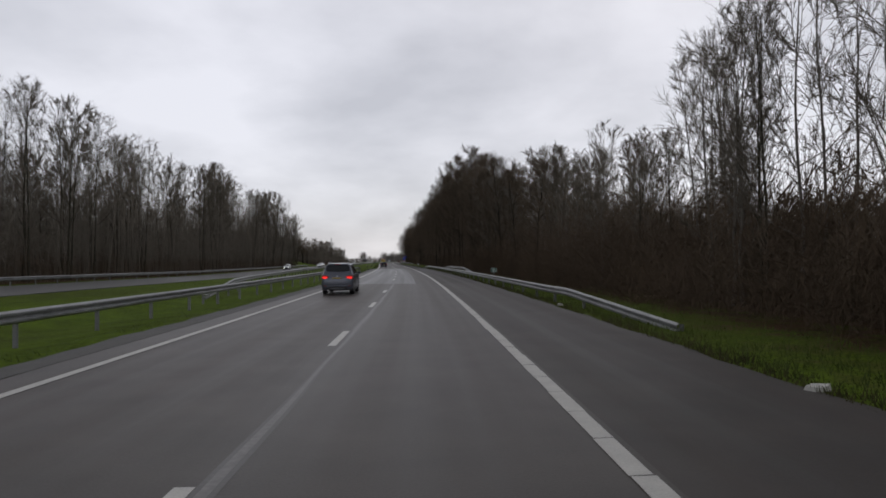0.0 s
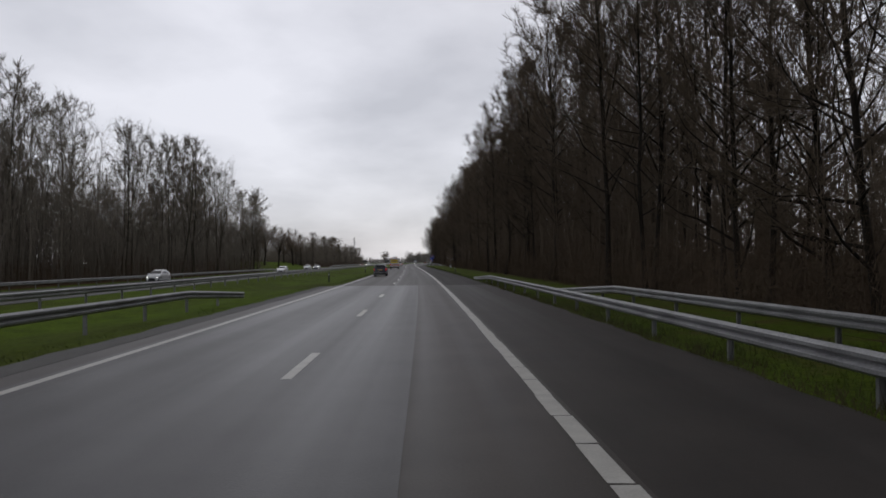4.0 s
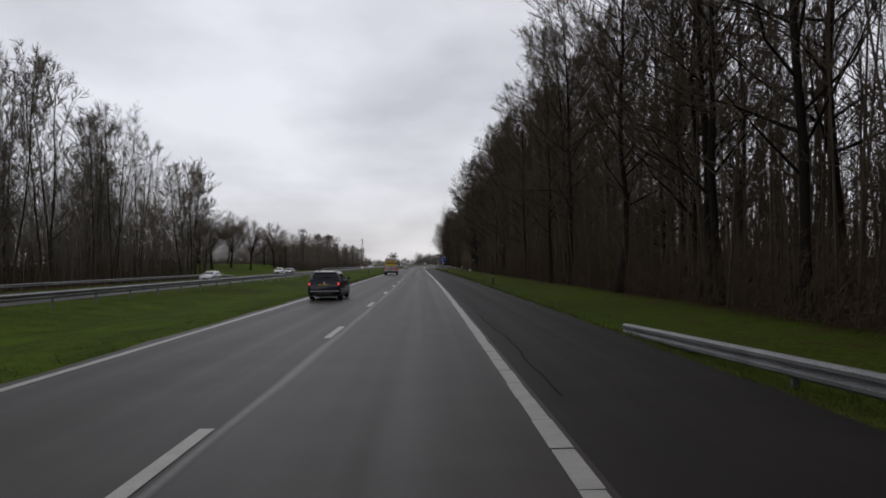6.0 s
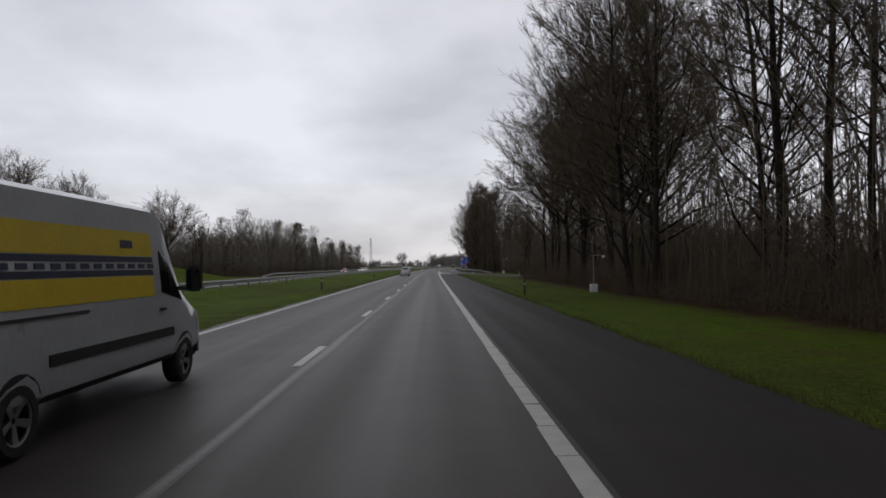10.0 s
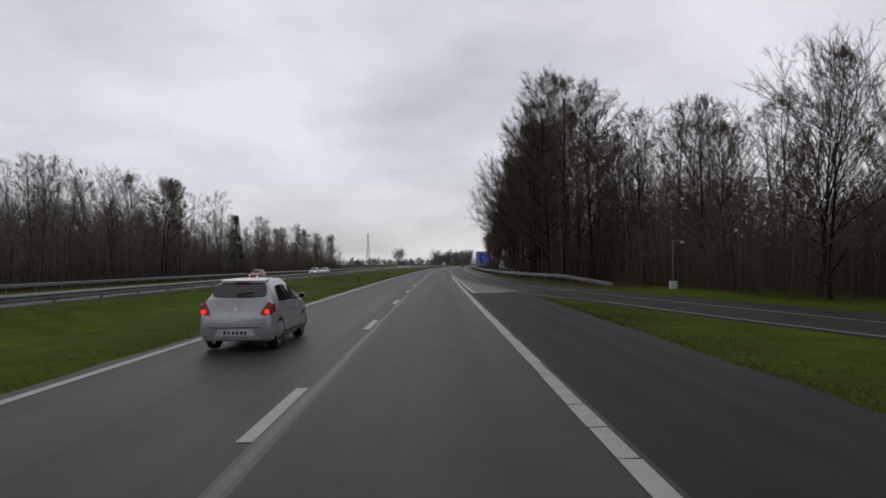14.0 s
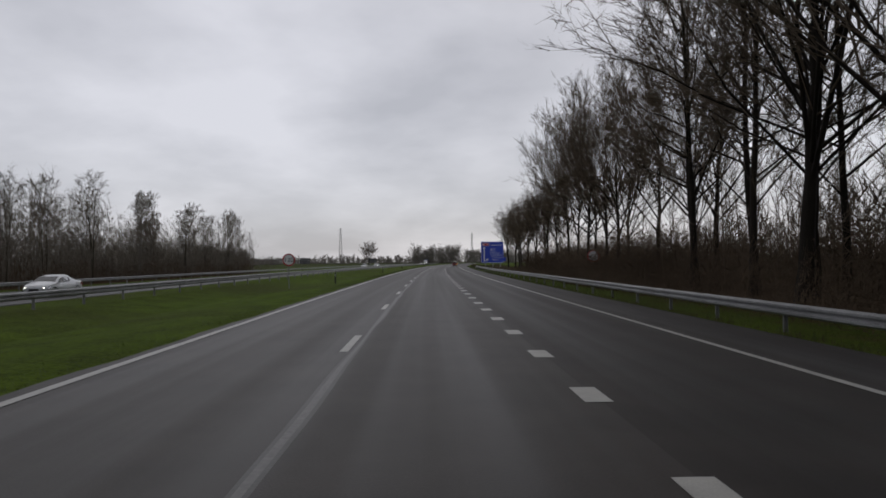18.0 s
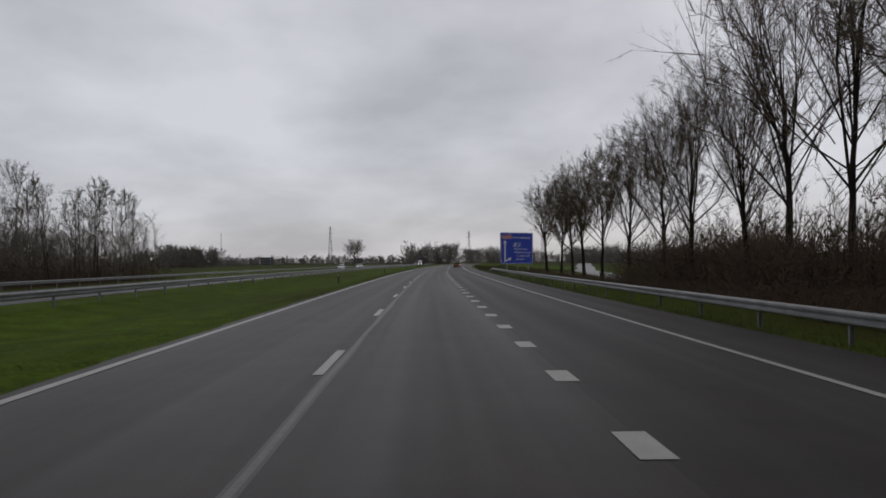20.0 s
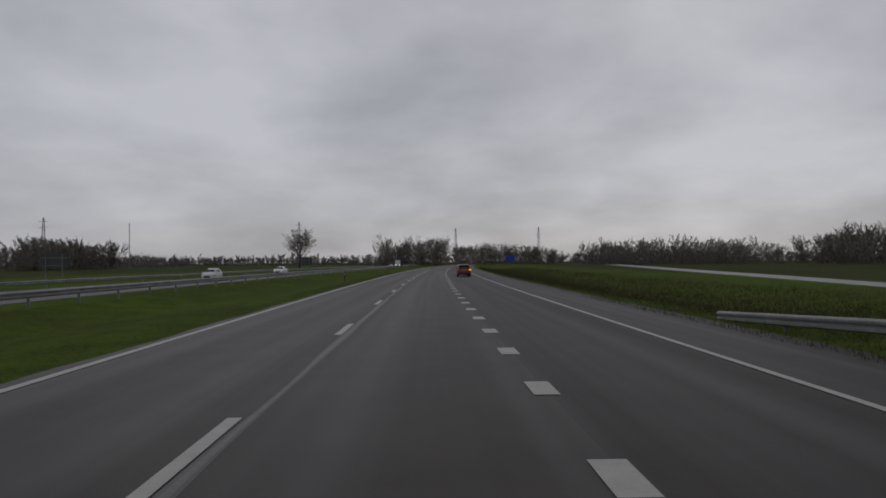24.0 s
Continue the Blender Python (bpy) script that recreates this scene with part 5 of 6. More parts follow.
def van(place, turn):
    """A long, high panel van with road-works livery: yellow bands, dark stripes and red and white chevrons."""
    L, hw, H = 6.6, 0.99, 2.62
    white = paint("white_van_paint", (0.47, 0.48, 0.49), 0.0)
    yellow = mat("yellow_livery", (0.72, 0.52, 0.015), 0.4, vary=0.12, scale=2, fine=20, bump=0)
    red = mat("red_reflective", (0.48, 0.03, 0.025), 0.4, vary=0.15, scale=3, fine=30, bump=0)
    navy = plain("navy_stripe", (0.03, 0.035, 0.07), 0.4)
    v = thing("van", place, turn, "white high-roof works van with yellow bands and red-white rear chevrons", "van")
    sh = Shell([(0.0, hw * 0.95, 0.42, 1.3, H - 0.16, hw * 0.8), (0.06, hw * 0.98, 0.40, 1.3, H - 0.05, hw * 0.84), (0.3, hw, 0.4, 1.3, H, hw * 0.84), (4.5, hw, 0.4, 1.3, H, hw * 0.84), (4.9, hw, 0.4, 1.3, H - 0.1, hw * 0.82),
                (5.45, hw, 0.4, 1.25, H - 0.75, hw * 0.8), (5.75, hw * 0.99, 0.4, 1.2, 1.42, hw * 0.84), (6.3, hw * 0.95, 0.42, 1.05, 1.14, hw * 0.8), (6.5, hw * 0.88, 0.44, 0.9, 0.98, hw * 0.72), (L, hw * 0.76, 0.5, 0.8, 0.86, hw * 0.62)])
    shaped("body", sh.skin(), white, v, smooth=30)
    for sgn in (1, -1):
        for y in (1.25, 5.55):
            arc = [Vector((0, 0.43 * math.cos(q), 0.36 + 0.43 * math.sin(q))) for q in np.linspace(-0.1, math.pi + 0.1, 13)]
            pts = [sh.flank(y + p.y, max(0.42, p.z), sgn) for p in arc]
            part("wheel_arch", slab(pts if sgn > 0 else pts[::-1], 0.006, (sgn, 0, 0)), CAR["trim"], v)
            wheel(v, sgn * (hw - 0.12), y, 0.36, 0.24, sgn)
        face = lambda y, z: sh.side(y, (z - 1.3) / (H - 0.07 - 1.3), sgn) if z > 1.3 else sh.flank(y, z, sgn)
        for name, a, b, z0, z1, m in (("yellow_band", 0.32, 4.48, 1.92, 2.24, yellow), ("yellow_band", 0.32, 4.48, 1.38, 1.66, yellow), ("navy_stripe", 0.32, 4.48, 1.67, 1.74, navy), ("navy_stripe", 0.32, 4.48, 1.84, 1.91, navy)):
            part(name, slab([face(a, z0), face(b, z0), face(b - 0.04, z1), face(a, z1)], 0.006, (sgn, 0, 0.1)), m, v)
        for k in range(2):
            part("livery_mark", slab([face(0.6 + k * 2.9, 2.02), face(0.95 + k * 2.9, 2.02), face(0.95 + k * 2.9, 2.12), face(0.6 + k * 2.9, 2.12)], 0.01, (sgn, 0, 0.1)), navy, v)
        for k in range(14):
            part("livery_mark", slab([face(0.4 + k * 0.3, 1.76), face(0.58 + k * 0.3, 1.76), face(0.58 + k * 0.3, 1.82), face(0.4 + k * 0.3, 1.82)], 0.01, (sgn, 0, 0.1)), navy, v)
        part("side_window", slab([face(4.72, 1.42), face(5.5, 1.36), face(5.45, 1.66), face(5.1, 2.02), face(4.72, 2.04)], 0.01, (sgn, 0, 0.2)), CAR["glass"], v)
        part("side_rub_strip", slab([sh.flank(y, z, sgn) for y, z in ((1.75, 0.78), (5.05, 0.78), (5.05, 0.9), (1.75, 0.9))], 0.02, (sgn, 0, 0)), CAR["trim"], v)
        part("side_sill", slab([sh.flank(y, z, sgn) for y, z in ((1.75, 0.41), (5.05, 0.41), (5.05, 0.5), (1.75, 0.5))], 0.02, (sgn, 0, 0)), CAR["trim"], v)
        part("door_rail", slab([face(y, z) for y, z in ((0.4, 1.27), (2.6, 1.27), (2.6, 1.3), (0.4, 1.3))], 0.014, (sgn, 0, 0)), CAR["trim"], v)
        part("door_handle", box(*sorted((sgn * (hw * 0.97), sgn * (hw + 0.03))), 4.6, 4.72, 1.16, 1.2, 0.008), CAR["trim"], v)
        mirror = shaped("wing_mirror", box(*sorted((sgn * (hw + 0.06), sgn * (hw + 0.3))), 5.35, 5.48, 1.4, 1.78, 0.04, 2), CAR["trim"], v)
        part("mirror_arm", box(*sorted((sgn * (hw * 0.9), sgn * (hw + 0.1))), 5.38, 5.44, 1.42, 1.48), CAR["trim"], mirror)
        part("mirror_glass", box(*sorted((sgn * (hw + 0.085), sgn * (hw + 0.275))), 5.342, 5.352, 1.44, 1.74), CAR["glass"], mirror)
        lamp = part("tail_lamp", box(*sorted((sgn * (hw * 0.84), sgn * (hw * 0.985))), -0.02, 0.1, 0.82, 1.28, 0.015), CAR["red"], v)
        part("lamp_segment", box(*sorted((sgn * (hw * 0.86), sgn * (hw * 0.97))), -0.03, -0.015, 0.92, 1.06), CAR["red_lit"], lamp, "glowing red tail lamp")
        part("headlamp", slab([sh.flank(6.2, 0.75, sgn), sh.flank(6.5, 0.72, sgn), sh.flank(6.4, 0.9, sgn), sh.flank(6.2, 0.95, sgn)], 0.012, (sgn, 0.4, 0)), CAR["chrome"], v)
        # rear door of this side
        rx = lambda a, b, z0, z1: [(sgn * a, 0.0, z0), (sgn * b, 0.0, z0), (sgn * b, 0.02 * (z1 > 2.2), z1), (sgn * a, 0.02 * (z1 > 2.2), z1)]
        door = part("rear_door", slab(rx(0.006, hw * 0.82, 0.62, 2.42), 0.012, (0, -1, 0)), white, v)
        part("yellow_band", slab(rx(0.012, hw * 0.8, 1.92, 2.2), 0.018, (0, -1, 0)), yellow, door)
        part("yellow_band", slab(rx(0.012, hw * 0.8, 1.46, 1.76), 0.018, (0, -1, 0)), yellow, door)
        part("navy_stripe", slab(rx(0.012, hw * 0.8, 1.77, 1.9), 0.018, (0, -1, 0)), navy, door)
        for k in range(3):
            part("livery_mark", slab(rx(0.2 + 0.16 * k, 0.3 + 0.16 * k, 2.02, 2.12), 0.022, (0, -1, 0)), navy, door)
        for z0, z1, n in ((2.24, 2.42, 4), (0.86, 1.12, 4)):
            for k in range(n):
                a = 0.03 + k * 0.2
                b = a + 0.1
                lean = 0.1 if z0 < 2 else -0.1
                pts = [(sgn * min(max(q, 0.012), hw * 0.8), 0.0, z) for q, z in ((a, z0), (b, z0), (b + lean, z1), (a + lean, z1))]
                part("chevron", slab(pts, 0.02, (0, -1, 0)), red, door)
        part("door_hinge", box(*sorted((sgn * hw * 0.8, sgn * hw * 0.86)), -0.03, 0.02, 1.9, 1.98), CAR["trim"], door)
        part("door_hinge", box(*sorted((sgn * hw * 0.8, sgn * hw * 0.86)), -0.03, 0.02, 0.9, 0.98), CAR["trim"], door)
        b = part("beacon", disc(0.07, 0.16, 12, Matrix.Translation((sgn * 0.55, 0.5, H + 0.1))), plain("amber_beacon", (0.8, 0.3, 0.02), 0.2), v, "amber beacon")
        part("beacon_foot", disc(0.08, 0.06, 12, Matrix.Translation((sgn * 0.55, 0.5, H + 0.01))), CAR["trim"], b)
    part("door_seam", box(-0.006, 0.006, -0.016, 0.01, 0.62, 2.42), CAR["trim"], v)
    part("round_badge", disc(0.07, 0.03, 16, Matrix.Translation((0, -0.02, 1.4)) @ pose(0, 0, 0, 90, 0, 0)), CAR["trim"], v)
    part("rear_handle", box(0.1, 0.34, -0.035, 0, 1.24, 1.3, 0.01), CAR["trim"], v)
    part("windscreen", slab([(-0.78, 5.72, 1.47), (0.78, 5.72, 1.47), (0.76, 4.98, 2.5), (-0.76, 4.98, 2.5)], 0.015, (0, 0.8, 0.6)), CAR["glass"], v)
    part("rear_bumper", box(-hw * 0.95, hw * 0.95, -0.12, 0.1, 0.4, 0.6, 0.03, 2), CAR["trim"], v)
    part("front_bumper", box(-hw * 0.84, hw * 0.84, L - 0.15, L + 0.06, 0.3, 0.66, 0.05, 2), CAR["trim"], v)
    plate_on(v, -0.02, 0.72, "plate")
    return v


def drive(s, u, back=False):
    p = at(s, u, 0.008 + (float(opposite_level(s)) if back else 0.0))
    return (p.x, p.y, p.z), heading(s) + (180 if back else 0)


P_GREY, P_BLACK, P_SILVER = paint("grey_blue_metallic", (0.115, 0.122, 0.148), 0.5), paint("black_blue_metallic", (0.012, 0.013, 0.023), 0.3), paint("silver_metallic", (0.5, 0.51, 0.525), 0.45)
P_RED, P_WHITE, P_BRIGHT = paint("dark_red", (0.12, 0.012, 0.014), 0.2), paint("white_car_paint", (0.55, 0.56, 0.57), 0.0), paint("bright_red", (0.2, 0.012, 0.008), 0.1)
car("suv", *drive(36.4, -2.36), P_GREY, "suv", "grey-blue metallic SUV with lit tail lamps in the lane", "overtaking cars", rails=True)
car("estate_car", *drive(185.2, -2.55), P_BLACK, "estate", "black estate car with roof rails and wet paint", "overtaking cars", rails=True)
van(*drive(257.6, -2.4))
car("hatchback", *drive(367.4, -2.17), P_SILVER, "hatch", "small silver hatchback with red tail lamps", "overtaking cars", plate="white_plate")
car("red_car", *drive(687, 5.85), P_RED, "estate", "dark red car with its amber indicator lit", indicator=1)
for s, u, c, kind, lab in ((182, -27.3, P_WHITE, "hatch", "white oncoming hatchback with burning headlamps"), (296, -24.6, P_GREY, "saloon", "grey oncoming car with burning headlamps"),
                           (241, -24.2, P_SILVER, "estate", "silver oncoming estate car"), (306, -28.6, P_WHITE, "saloon", "pale oncoming car on the wet carriageway"),
                           (450, -23.2, P_BRIGHT, "hatch", "bright red oncoming hatchback with headlamps"), (492, -23.4, P_WHITE, "hatch", "white oncoming hatchback with burning headlamps"),
                           (503, -23.4, P_SILVER, "saloon", "silver oncoming car with burning headlamps"), (694, -25.6, P_WHITE, "hatch", "white oncoming hatchback on the wet road"),
                           (733, -26.4, P_SILVER, "saloon", "oncoming car with bright headlamps"), (900, -25.0, P_WHITE, "hatch", "white oncoming car far off")):
    car("oncoming_car", *drive(s, u, True), c, kind, lab, "oncoming cars", lit=False, lamps_front=lab.find("headlamp") >= 0)


# ---- signs, posts and masts ----
SIGN = {
    "blue": mat("blue_sign_sheet", (0.004, 0.035, 0.38), 0.45, vary=0.1, scale=1.5, fine=20, bump=0),
    "white": mat("white_sign_sheet", (0.62, 0.63, 0.64), 0.45, vary=0.06, scale=2, fine=20, bump=0),
    "red": mat("red_sign_sheet", (0.36, 0.015, 0.018), 0.45, vary=0.08, scale=2, fine=20, bump=0),
    "black": plain("black_sign_sheet", (0.015, 0.015, 0.016), 0.5),
    "green": mat("green_sign_sheet", (0.01, 0.11, 0.07), 0.5, vary=0.1, scale=3, fine=20, bump=0),
    "back": mat("grey_sign_back", (0.07, 0.07, 0.075), 0.6, 0.3, vary=0.2, scale=2, fine=20, bump=0),
}


def letters(text, size, x, z, y, material, parent, name="lettering"):
    """Raised flat lettering on a sign that faces -y; x and z give the start of the base line."""
    cu = bpy.data.curves.new(name, "FONT")
    cu.body, cu.size, cu.extrude, cu.space_character = text, size, 0.003, 1.08
    cu.materials.append(material)
    ob = new(name, cu)
    ob.parent = parent
    ob.matrix_basis = pose(x, y, z, 90, 0, 0)
    return ob


def poly_plate(name, pts, y, thick, material, parent, label=""):
    """A flat plate in the xz plane with its face at y - thick."""
    return part(name, slab([(x, y, z) for x, z in pts], thick, (0, -1, 0)), material, parent, label)


def tube_post(name, x, y, z0, z1, r, material, parent):
    return part(name, disc(r, z1 - z0, 12, Matrix.Translation((x, y, (z0 + z1) / 2))), material, parent)


def rounded(x0, x1, z0, z1, r, n=5):
    pts = []
    for cx, cz, a in ((x1 - r, z0 + r, -90), (x1 - r, z1 - r, 0), (x0 + r, z1 - r, 90), (x0 + r, z0 + r, 180)):
        for k in range(n + 1):
            q = radians(a + 90 * k / n)
            pts.append((cx + r * math.cos(q), cz + r * math.sin(q)))
    return pts


def direction_sign():
    s0 = 612.4
    v = thing("direction_sign", at(s0, 14.66, -0.1), heading(s0) + 25, "large blue motorway direction sign on steel posts", "road sign")
    v.matrix_world = v.matrix_world @ Matrix.Diagonal((1.44, 1, 1, 1))
    w, z0, z1 = 2.04, 1.42, 6.3
    board = poly_plate("board", rounded(-w, w, z0, z1, 0.18), 0.05, 0.05, SIGN["blue"], v, "blue board with a white rim line")
    poly_plate("rim_line", rounded(-w + 0.05, w - 0.05, z0 + 0.06, z1 - 0.06, 0.16), 0.003, 0.006, SIGN["white"], board)
    poly_plate("blue_field", rounded(-w + 0.085, w - 0.085, z0 + 0.11, z1 - 0.11, 0.13), 0.0, 0.006, SIGN["blue"], board)
    part("board_back", box(-w + 0.05, w - 0.05, 0.075, 0.1, z0 + 0.05, z1 - 0.05), SIGN["back"], board)
    X = lambda f: -w + 2 * w * f
    Zf = lambda f: z1 - (z1 - z0) * f
    yf = -0.006
    rb = poly_plate("route_box", rounded(X(0.06), X(0.34), Zf(0.205), Zf(0.07), 0.06), yf, 0.006, SIGN["white"], board)
    poly_plate("route_field", rounded(X(0.068), X(0.332), Zf(0.197), Zf(0.078), 0.05), yf - 0.004, 0.006, SIGN["red"], rb)
    letters("A79", 0.51, X(0.085), Zf(0.178), yf - 0.014, SIGN["white"], board)
    letters("Valkenburg", 0.45, X(0.37), Zf(0.19), yf - 0.008, SIGN["white"], board)
    letters("Hulsberg", 0.43, X(0.40), Zf(0.55), yf - 0.008, SIGN["white"], board)
    letters("Valkenburg", 0.43, X(0.40), Zf(0.66), yf - 0.008, SIGN["white"], board)
    letters("-Centrum", 0.43, X(0.46), Zf(0.77), yf - 0.008, SIGN["white"], board)
    letters("-Oost", 0.43, X(0.46), Zf(0.88), yf - 0.008, SIGN["white"], board)
    ex = poly_plate("exit_box", rounded(X(0.38), X(0.62), Zf(0.45), Zf(0.33), 0.04), yf, 0.006, SIGN["white"], board)
    poly_plate("exit_field", rounded(X(0.387), X(0.613), Zf(0.443), Zf(0.337), 0.03), yf - 0.004, 0.006, SIGN["blue"], ex)
    poly_plate("exit_lane", [(X(0.42), Zf(0.435)), (X(0.45), Zf(0.435)), (X(0.455), Zf(0.345)), (X(0.43), Zf(0.345))], yf - 0.008, 0.006, SIGN["white"], ex)
    poly_plate("exit_branch", [(X(0.455), Zf(0.42)), (X(0.475), Zf(0.40)), (X(0.505), Zf(0.345)), (X(0.475), Zf(0.345)), (X(0.455), Zf(0.385))], yf - 0.008, 0.006, SIGN["white"], ex)
    letters("4", 0.42, X(0.54), Zf(0.43), yf - 0.014, SIGN["white"], board)
    poly_plate("arrow_shaft", [(X(0.115), Zf(0.93)), (X(0.155), Zf(0.93)), (X(0.155), Zf(0.32)), (X(0.115), Zf(0.32))], yf, 0.007, SIGN["white"], board)
    poly_plate("arrow_head", [(X(0.065), Zf(0.335)), (X(0.205), Zf(0.335)), (X(0.135), Zf(0.25))], yf, 0.007, SIGN["white"], board)
    poly_plate("exit_arrow", [(X(0.155), Zf(0.93)), (X(0.155), Zf(0.89)), (X(0.255), Zf(0.835)), (X(0.275), Zf(0.865))], yf, 0.007, SIGN["white"], board)
    poly_plate("exit_arrow_head", [(X(0.215), Zf(0.825)), (X(0.32), Zf(0.80)), (X(0.30), Zf(0.90))], yf, 0.007, SIGN["white"], board)
    for x in (-1.2, 0.15, 1.5):
        tube_post("post", x, 0.17, -0.1, z1 - 0.3, 0.07, M["zinc"], v)
    for z in (z0 + 0.4, z0 + 2.4, z1 - 0.5):
        part("cross_bar", box(-w + 0.1, w - 0.1, 0.1, 0.14, z - 0.04, z + 0.04), M["zinc"], v)
    return v


direction_sign()


def round_sign(s, u, zc, r, text, label):
    v = thing("speed_sign", at(s, u, -0.1), heading(s), label, "road sign", "speed limit signs")
    ring = lambda q: [(q * math.cos(a), zc + q * math.sin(a)) for a in np.linspace(0, 2 * math.pi, 33)[:-1]]
    b = poly_plate("board", ring(r), 0.0, 0.01, SIGN["red"], v, "red-rimmed round board")
    poly_plate("face", ring(r * 0.8), -0.01, 0.005, SIGN["white"], b)
    t = letters(text, r * 1.0, 0, zc - r * 0.34, -0.018, SIGN["black"], b)
    t.data.align_x = "CENTER"
    tube_post("post", 0, 0.05, -0.1, zc + r * 0.8, 0.038, M["zinc"], v)
    return v


round_sign(516.6, 16.6, 2.25, 0.56, "120", "round red-rimmed 120 speed sign behind the guardrail")
round_sign(507, -9.0, 2.08, 0.48, "120", "round red-rimmed 120 speed sign in the median")


def warning_sign(s, u):
    v = thing("warning_sign", at(s, u, -0.1), heading(s), "red-rimmed warning triangle above two white plates", "road sign")
    tri = lambda k: [(-0.52 * k, 2.0 - 0.28 * k), (0.52 * k, 2.0 - 0.28 * k), (0, 2.0 + 0.6 * k)]
    b = poly_plate("board", tri(1.0), 0.0, 0.01, SIGN["red"], v, "red triangle board")
    poly_plate("face", tri(0.68), -0.01, 0.005, SIGN["white"], b)
    poly_plate("symbol", [(-0.1, 1.93), (0.1, 1.93), (0.12, 2.04), (0.05, 2.13), (-0.07, 2.13), (-0.12, 2.02)], -0.015, 0.005, SIGN["black"], b)
    for z in (1.4, 1.12):
        pl = poly_plate("sub_plate", rounded(-0.42, 0.42, z, z + 0.25, 0.03), 0.0, 0.01, SIGN["white"], v, "white plate with dark marks")
        if z < 1.2:
            letters("9,5 km", 0.2, -0.33, z + 0.055, -0.02, SIGN["black"], pl)
            continue
        for k in range(4):
            poly_plate("plate_mark", [(-0.32 + k * 0.17, z + 0.07), (-0.2 + k * 0.17, z + 0.07), (-0.2 + k * 0.17, z + 0.17), (-0.32 + k * 0.17, z + 0.17)], -0.01, 0.005, SIGN["black"], pl)
    tube_post("post", 0, 0.05, -0.1, 2.5, 0.038, M["zinc"], v)


warning_sign(465.5, 11.9)


def kilometre_board(s, u, post_h=0.75):
    v = thing("kilometre_board", at(s, u, -0.1), heading(s) - 12, "small green distance board on a short post", "road sign", "green distance boards")
    b = poly_plate("board", rounded(-0.24, 0.24, post_h, post_h + 0.36, 0.03), 0.0, 0.01, SIGN["white"], v, "white-edged green board")
    poly_plate("green_field", rounded(-0.22, 0.22, post_h + 0.02, post_h + 0.34, 0.025), -0.01, 0.004, SIGN["green"], b)
    for z, n in ((post_h + 0.2, 3), (post_h + 0.06, 4)):
        for k in range(n):
            poly_plate("board_mark", [(-0.15 + k * 0.08, z), (-0.1 + k * 0.08, z), (-0.1 + k * 0.08, z + 0.09), (-0.15 + k * 0.08, z + 0.09)], -0.014, 0.004, SIGN["white"], b)
    tube_post("post", 0, 0.04, -0.1, post_h + 0.3, 0.025, M["zinc_post"], v)


for s, u, hh in ((58, 8.6, 0.85), (357.2, 8.7, 0.5), (460, 12.2, 0.85)):
    kilometre_board(s, u, hh)

dark_post = mat("dark_plastic_post", (0.03, 0.03, 0.028), 0.7, vary=0.3, scale=4, fine=30, bump=0.1, dist=0.003)
pale_post = mat("pale_plastic_post", (0.5, 0.5, 0.48), 0.6, vary=0.25, scale=4, fine=30, bump=0.1, dist=0.003)


def marker_post(s, u, pale=False):
    v = thing("marker_post", at(s, u, -0.08), heading(s), "white plastic marker post in the grass" if pale else "dark plastic marker post with a small reflector", "marker post", "marker posts along the road")
    h = 0.95
    bm = box(-0.06, 0.06, -0.035, 0.035, 0, h, 0.015, 2)
    for vt in bm.verts:
        if vt.co.z > h - 0.05 and vt.co.x > 0:
            vt.co.z -= 0.05
    part("post", bm, pale_post if pale else dark_post, v)
    part("reflector", box(-0.03, 0.03, -0.042, -0.034, h - 0.3, h - 0.14), SIGN["back"] if pale else SIGN["white"], v, "small reflector")


for s in (165, 215, 265, 307, 356, 424, 462, 513, 565, 615, 673, 720):
    marker_post(s, -6.3)
for s, u in ((208, 8.1), (293, 7.9)):
    marker_post(s, u)
for s, u in ((361.7, 16.2), (372, 22.5), (447, 12.6), (453, 12.6), (459, 12.8)):
    marker_post(s, u, True)


def measuring_mast(s, u, h):
    v = thing("measuring_mast", at(s, u, -0.1), heading(s), "thin grey mast with a white box at its foot", "mast", "measuring masts")
    tube_post("pole", 0, 0, 0, h, 0.032, M["zinc"], v)
    part("cabinet", box(-0.22, 0.22, -0.2, 0.2, 0.1, 0.62, 0.03, 2), SIGN["white"], v, "white metal cabinet")
    part("sensor_arm", box(-0.05, 0.7, -0.03, 0.03, h - 0.06, h), M["zinc"], v)
    part("sensor", box(0.55, 0.75, -0.08, 0.08, h - 0.2, h - 0.06, 0.02), SIGN["white"], v)


measuring_mast(398.5, 17.4, 3.3)
measuring_mast(296.4, 12.8, 2.5)


def sign_back(s, u, z0, z1, w):
    v = thing("sign_back", at(s, u, -0.45), heading(s), "dark unlit back of a sign for the other carriageway", "road sign")
    part("board", box(-w / 2, w / 2, 0, 0.05, z0, z1, 0.02), SIGN["back"], v)
    for x in (-w * 0.3, w * 0.3):
        tube_post("post", x, -0.1, -0.1, z1 - 0.2, 0.06, M["zinc_post"], v)
        part("cross_bar", box(-w * 0.45, w * 0.45, -0.04, 0, z0 + 0.4 + (x > 0), z0 + 0.5 + (x > 0)), M["zinc_post"], v)


sign_back(695, -47, 1.6, 3.7, 3.6)
sign_back(826, -43.5, 1.6, 4.0, 4.0)


